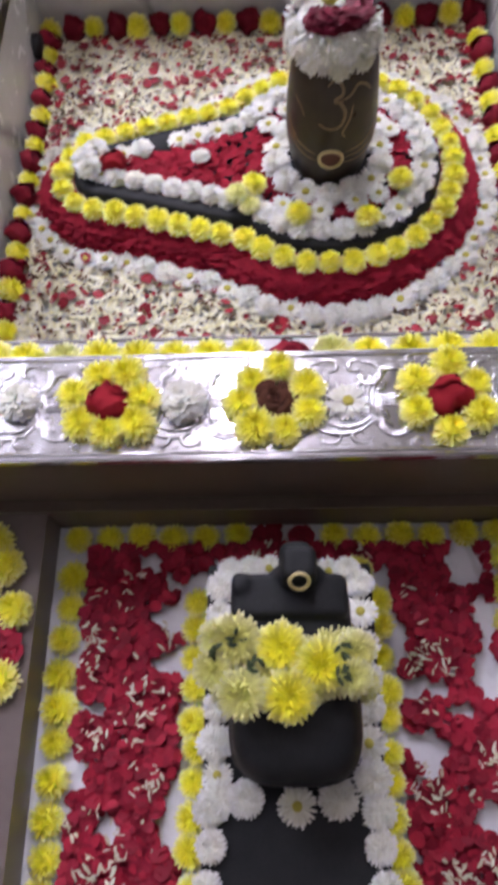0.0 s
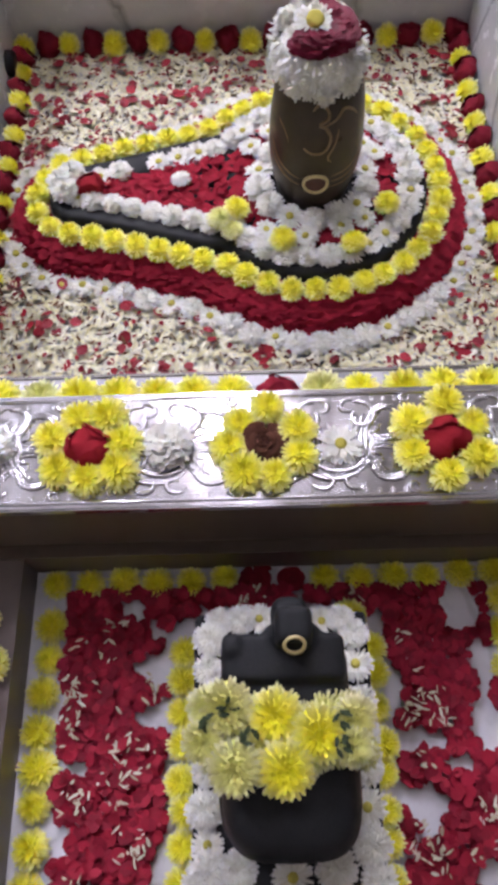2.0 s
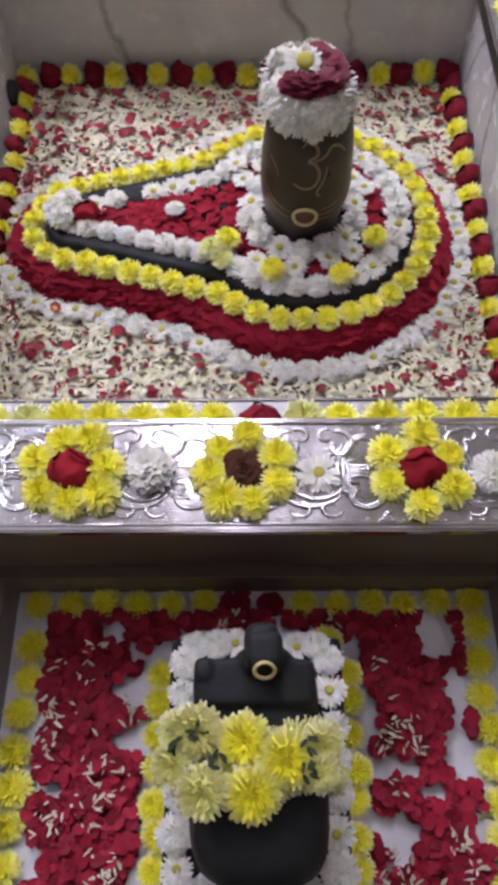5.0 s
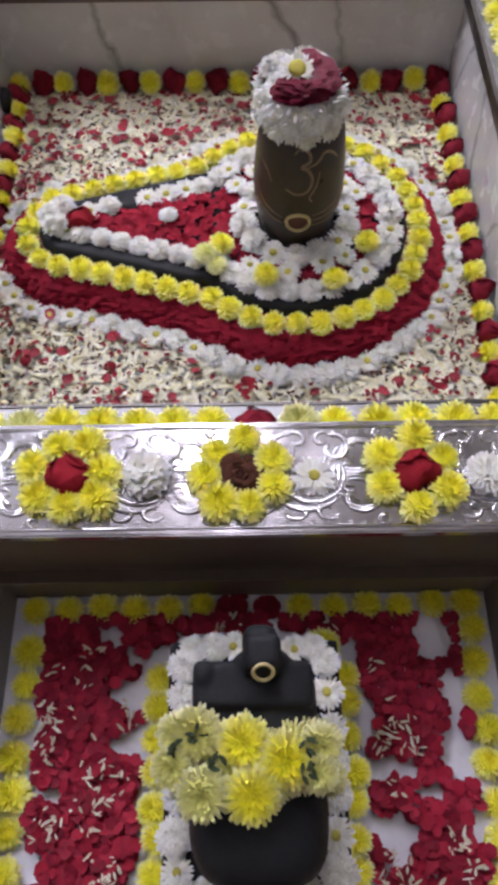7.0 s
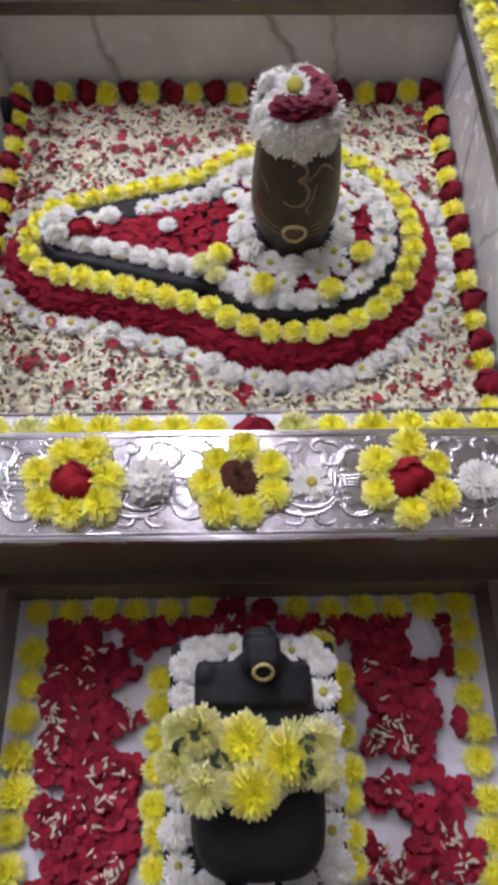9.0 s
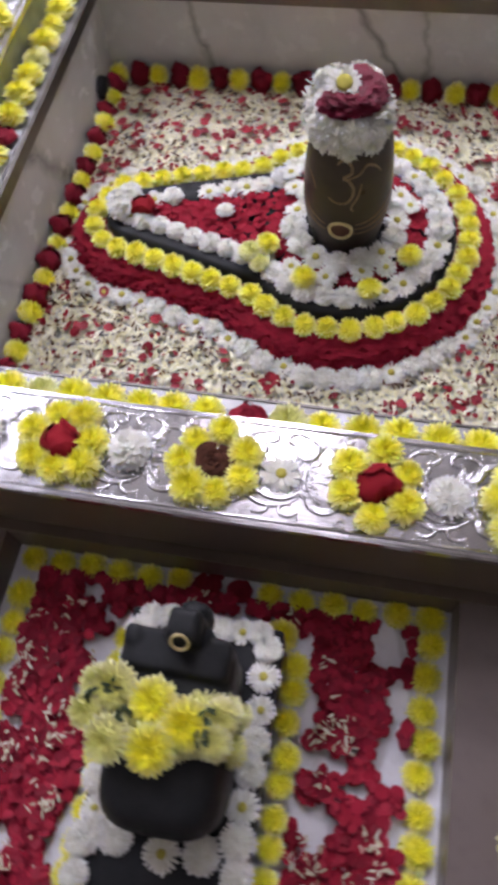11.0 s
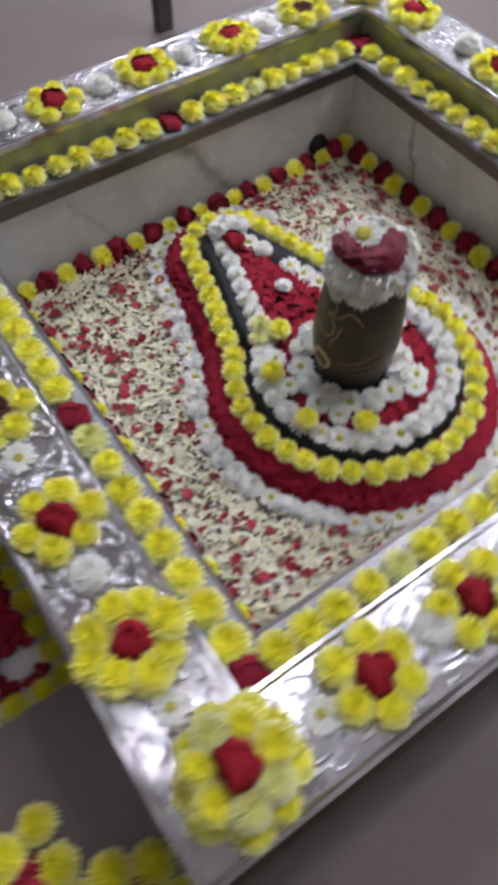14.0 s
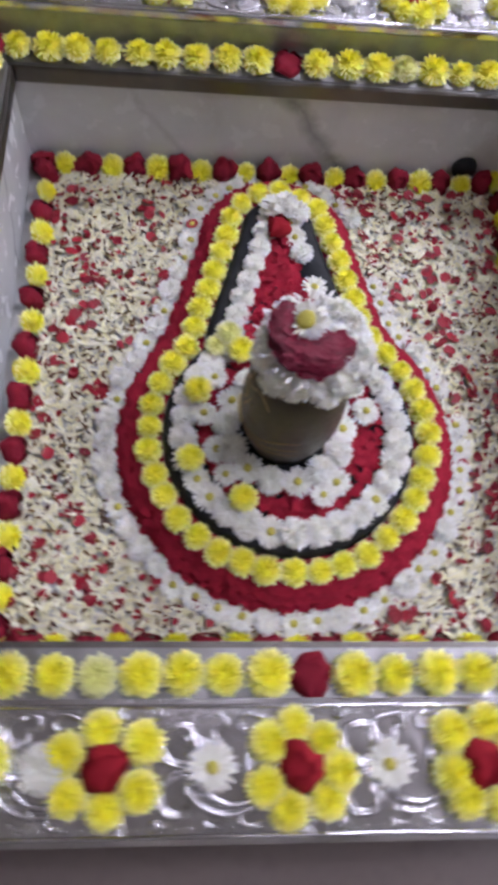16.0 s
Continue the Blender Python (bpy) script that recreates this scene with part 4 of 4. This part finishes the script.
for x, y in ((0.500, -0.488), (-0.506, -0.506), (-0.508, 0.500), (0.508, 0.508)):
    rosette(x, y, 9, "crimson", 0.044, 0.047, 0.3)
    for i in range(7):
        a = 2 * math.pi * i / 7 + 0.6
        flower("yellow" if i % 3 else "cream", x + 0.036 * math.cos(a), y + 0.036 * math.sin(a), Z_RIM + 0.017, 0.042,
               "yellow chrysanthemum head heaped on the corner of the rim", "corner heaps on the rim", (0.0, 0.0), 0.85)
    flower("crimson", x, y, Z_RIM + 0.030, 0.052, "red rose head on top of the corner heap", "rosette hearts on the rim", (0.0, 0.0), 0.6)

# ---- the sunken panel with the black bull statue ----
NX = 0.026
Z_PLINTH = 0.088
plinth_box = box_mesh("slab", (NX - 0.085, -1.20, 0.030), (NX + 0.085, -0.648, Z_PLINTH), M_BLACK, 0.006)
plinth = tagged(new("plinth"), "low black stone plinth standing in the petal bed", "plinth")
part("slab", plinth_box, plinth)
part("foot", box_mesh("foot", (NX - 0.082, -1.19, Z_PANEL), (NX + 0.082, -0.652, 0.0301), M_BLACK), plinth)


def blob(b, centre, size, power=2.4, rings=18, sides=32, tilt=0.0):
    """A rounded block, between a box and an egg."""
    verts, faces = [], []
    sgn = lambda v, e: math.copysign(abs(v) ** e, v)
    e = 2 / power
    m = Matrix.Rotation(tilt, 3, "X")
    for i in range(rings + 1):
        p = -math.pi / 2 + math.pi * i / rings
        for k in range(sides):
            a = 2 * math.pi * k / sides
            q = m @ Vector((sgn(math.cos(p), e) * sgn(math.cos(a), e) * size[0], sgn(math.cos(p), e) * sgn(math.sin(a), e) * size[1], sgn(math.sin(p), e) * size[2]))
            verts.append((centre[0] + q.x, centre[1] + q.y, centre[2] + q.z))
    for i in range(rings):
        for k in range(sides):
            l = (k + 1) % sides
            faces.append((i * sides + k, i * sides + l, (i + 1) * sides + l, (i + 1) * sides + k))
    b.add(verts, faces)


b = Build()
blob(b, (NX + 0.002, -0.790, 0.136), (0.0575, 0.068, 0.064), 3.6)             # rump and back
blob(b, (NX - 0.001, -0.733, 0.148), (0.053, 0.044, 0.062), 6.0)              # body and shoulders
blob(b, (NX - 0.002, -0.709, 0.176), (0.0505, 0.020, 0.040), 9.0)       # shoulder ridge
blob(b, (NX + 0.006, -0.689, 0.214), (0.0150, 0.015, 0.037), 6.0)     # neck
blob(b, (NX + 0.006, -0.692, 0.203), (0.025, 0.014, 0.022), 2.2)     # base of the neck
blob(b, (NX + 0.005, -0.672, 0.180), (0.016, 0.016, 0.030), 3.0)      # lowered head
blob(b, (NX - 0.043, -0.699, 0.210), (0.0085, 0.010, 0.009), 3.0)      # ear
for s in (-1, 1):
    blob(b, (NX + s * 0.046, -0.80, 0.108), (0.014, 0.045, 0.020), 2.4)      # folded hind legs
bull = thing("bull_statue", b.mesh("bull_statue", M_BLACK), "black oiled stone statue of a seated bull on the plinth", "statue")
weld = bull.modifiers.new("weld", "REMESH")
weld.mode, weld.voxel_size, weld.use_smooth_shade = "VOXEL", 0.0022, True
ease = bull.modifiers.new("ease", "SMOOTH")
ease.factor, ease.iterations = 0.5, 4
b = Build()
ring = [(NX + 0.006 + 0.0078 * math.cos(2 * math.pi * i / 24), -0.7045 + 0.0050 * math.sin(2 * math.pi * i / 24), 0.2440 + 0.0060 * math.sin(2 * math.pi * i / 24)) for i in range(24)]
tube(b, ring, 0.0016, 6, True)
thing("gold_ring_mark", b.mesh("gold_ring_mark", M_PALEGOLD), "pale gold ring mark on the bull statue's neck", "mark")

# garland across the bull's back
r = random.Random(31)
for i in range(11):
    t = i / 10
    x = NX - 0.060 + 0.122 * t
    z = 0.214 - 0.034 * abs(2 * t - 1) ** 3
    for j in (0, 1):
        flower("cream", x + r.uniform(-0.004, 0.004), -0.752 - 0.026 * j + 0.004 * math.sin(t * 9), z - 0.010, r.uniform(0.030, 0.037),
               "pale cream chrysanthemum head in the garland over the statue", "garland over the statue", (14 if j else -8, -40 * (2 * t - 1)), 0.9)
for x, y, s, kind in ((0.016, -0.752, 0.044, "yellow"), (0.047, -0.765, 0.044, "yellow"), (0.021, -0.788, 0.048, "yellow"), (-0.016, -0.786, 0.044, "cream"), (-0.022, -0.744, 0.046, "cream"), (0.076, -0.754, 0.038, "cream"),
                     (-0.036, -0.744, 0.038, "cream"), (-0.040, -0.768, 0.038, "cream"), (0.074, -0.774, 0.034, "cream")):
    flower(kind, x, y, 0.214, s, "large yellow chrysanthemum head on the garland", "large flowers on the garland", (18, 4), 0.9)
b = Build()
for x, y in ((-0.004, -0.768), (0.066, -0.757), (-0.020, -0.748), (0.064, -0.776), (-0.034, -0.758)):
    for s in range(6):
        a = r.uniform(0, 6.28)
        petal_shapes(b, [(x + 0.005 * math.cos(a), y + 0.005 * math.sin(a), 0.228 + 0.001 * s, 0.008, 0.004)], r)
thing("garland_leaves", b.mesh("garland_leaves", M_LEAF), "dark green leaf scraps between the garland flowers", "leaves", kind="stuff")

# white flowers along the plinth's edge and across behind the statue
for i in range(18):
    y = -0.672 - i * 0.0295
    for side in (-1, 1):
        x = NX + side * (0.069 + (0.004 if y < -0.72 else 0) + (0.004 if y < -0.85 else 0)) + rng.uniform(-0.002, 0.002)
        flower("daisy" if rng.random() < 0.35 else "white", x, y + rng.uniform(-0.002, 0.002), Z_PLINTH, 0.033 * rng.uniform(0.92, 1.1),
               "white chrysanthemum head on the edge of the black plinth", "white edge on the plinth", (0.0, 0.0), 0.7)
for i in range(7):
    flower("daisy" if i in (2, 5) else "white", NX - 0.060 + 0.020 * i, -0.657 + rng.uniform(-0.003, 0.003), Z_PLINTH, 0.029, "small white daisy head on the front edge of the plinth",
           "white edge on the plinth", (0.0, 0.0), 0.7)
for i, x in enumerate((-0.044, -0.018, 0.028, 0.066)):
    flower("daisy" if i == 2 else "white", x, -0.868 - 0.006 * (i == 2), Z_PLINTH, 0.038, "white flower head laid across the plinth behind the statue", "white edge on the plinth", (0.0, 0.0), 0.6)

# yellow rows in the panel
for i in range(19):
    y = -0.672 - i * 0.0310
    for x in (NX - 0.101, NX + 0.101):
        flower("button", x + rng.uniform(-0.003, 0.003), y + rng.uniform(-0.003, 0.003), Z_PANEL + 0.012, 0.037, "yellow chrysanthemum head in the row beside the plinth", "rows beside the plinth", (0.0, 0.0), 0.85)
flower("yellow", 0.104, -0.640, Z_PANEL + 0.014, 0.044, "yellow chrysanthemum head at the end of the row beside the plinth", "rows beside the plinth", (0.0, 0.0), 0.85)
for i in range(17):
    y = -0.640 - i * 0.0358
    for x in (PX0 + 0.023, PX1 - 0.024):
        flower("button" if rng.random() < 0.7 else "yellow", x + rng.uniform(-0.003, 0.003), y + (0.019 if x > 0 else 0) + rng.uniform(-0.003, 0.003), Z_PANEL, 0.041 * rng.uniform(0.92, 1.1),
               "yellow chrysanthemum head in the row along the panel edge", "rows along the panel edge", (0.0, 0.0), 0.85)
for i in range(14):
    x = PX0 + 0.026 + i * 0.0382
    if i in (6, 7):
        flower("rose", x, -0.592, Z_PANEL, 0.034, "dark red rose head in the row under the altar front", "row under the altar front", (0.0, 0.0), 0.6)
    else:
        flower("button", x, -0.592 + rng.uniform(-0.003, 0.003), Z_PANEL, 0.040, "yellow chrysanthemum head in the row under the altar front", "row under the altar front", (0.0, 0.0), 0.85)

# red and white petals strewn over the panel, with bare marble between
BARE = [(-0.132, -0.622, 0.016, 0.012), (-0.102, -0.687, 0.022, 0.024), (-0.100, -0.735, 0.024, 0.017), (-0.090, -0.795, 0.012, 0.030), (-0.090, -0.890, 0.020, 0.045), (-0.200, -0.850, 0.014, 0.02),
        (0.230, -0.628, 0.024, 0.030), (0.243, -0.690, 0.014, 0.040), (0.238, -0.750, 0.020, 0.026), (0.166, -0.764, 0.034, 0.014), (0.168, -0.826, 0.024, 0.022), (0.234, -0.889, 0.03, 0.02),
        (0.150, -0.715, 0.010, 0.020), (0.205, -0.786, 0.016, 0.010), (0.250, -0.820, 0.012, 0.02), (-0.165, -0.900, 0.014, 0.016)]


def bare(x, y):
    return any(((x - a) / c) ** 2 + ((y - q) / d) ** 2 < 1.0 + 0.8 * noise.noise(Vector((x * 60, y * 60, 0))) for a, q, c, d in BARE)


b, w = Build(), Build()
items, pieces = [], []
for _ in range(17000):
    x, y = r.uniform(PX0 + 0.044, PX1 - 0.042), r.uniform(-1.2, -0.604)
    if abs(x - NX) < 0.118 and y < -0.632 or abs(x - NX) < 0.09 and y < -0.62 or bare(x, y):
        continue
    n = noise.noise(Vector((x * 30, y * 30, 5)))
    if n < -0.42:
        continue
    items.append((x, y, Z_PANEL + 0.003 + r.random() * 0.012, r.uniform(0.008, 0.019)))
for _ in range(1300):     # torn daisy heads: small clumps of petals and many stray ones
    cx, cy = r.uniform(PX0 + 0.05, PX1 - 0.05), r.uniform(-1.2, -0.612)
    if abs(cx - NX) < 0.13 and cy < -0.63 or bare(cx, cy) or noise.noise(Vector((cx * 17, cy * 17, 9))) + r.uniform(-0.3, 0.3) < 0.0:
        continue
    count = r.choice((1, 1, 1, 2, 2, 3, 5, 9))
    for _ in range(count):
        a, q = r.uniform(0, 6.2832), (0.004 + 0.0014 * count) * math.sqrt(r.random())
        pieces.append((cx + q * math.cos(a), cy + q * math.sin(a), Z_PANEL + 0.016 + r.random() * 0.006, r.uniform(0.003, 0.012), r.uniform(0.0012, 0.0042)))
round_petals(b, items, r, 0.4, 0.7)
petal_shapes(w, pieces, r)
thing("strewn_red_petals", b.mesh("strewn_red_petals", M_DEEP), "deep red rose petals strewn over the white marble panel", "petals", kind="stuff")
thing("strewn_white_petals", w.mesh("strewn_white_petals", M_WHITELOOSE), "white petal shreds scattered on the red petals", "petals", kind="stuff")

# ---- flower patterns on the floor beside the panel ----
PATTERN = [(0.411, -0.680), (0.457, -0.680), (0.421, -0.720), (0.370, -0.766), (0.404, -0.752), (0.438, -0.741), (0.366, -0.806), (0.470, -0.741), (0.500, -0.734), (0.518, -0.708),
           (0.494, -0.640), (0.510, -0.601), (0.538, -0.671), (0.393, -0.830), (0.555, -0.592), (0.501, -0.677), (0.521, -0.752), (0.584, -0.606), (0.566, -0.642), (0.600, -0.640),
           (0.585, -0.675), (0.545, -0.715), (0.535, -0.790), (0.610, -0.70), (0.43, -0.86), (0.47, -0.87), (0.52, -0.84)]
LEFT = [(-0.272, -0.688), (-0.290, -0.640), (-0.312, -0.668), (-0.305, -0.612), (-0.345, -0.64), (-0.35, -0.69), (-0.33, -0.73), (-0.28, -0.76)]
for x, y in PATTERN + LEFT:
    flower("yellow", x, y, Z_FLOOR, 0.047, "yellow chrysanthemum head outlining the petal pattern on the floor", "petal pattern on the floor", (0.0, 0.0), 0.85)
b = Build()
items = []
for cx, cy, rx, ry, count in ((0.468, -0.708, 0.034, 0.020, 70), (0.445, -0.795, 0.062, 0.042, 190), (0.541, -0.630, 0.032, 0.026, 80), (0.562, -0.690, 0.02, 0.02, 40), (-0.292, -0.725, 0.03, 0.026, 60)):
    for _ in range(count):
        a, q = r.uniform(0, 6.2832), math.sqrt(r.random())
        items.append((cx + rx * q * math.cos(a), cy + ry * q * math.sin(a), Z_FLOOR + 0.004 + r.random() * 0.010, r.uniform(0.014, 0.024)))
round_petals(b, items, r)
thing("red_petals_on_floor", b.mesh("red_petals_on_floor", M_DEEP), "deep red rose petals filling the floor pattern", "petals", kind="stuff")
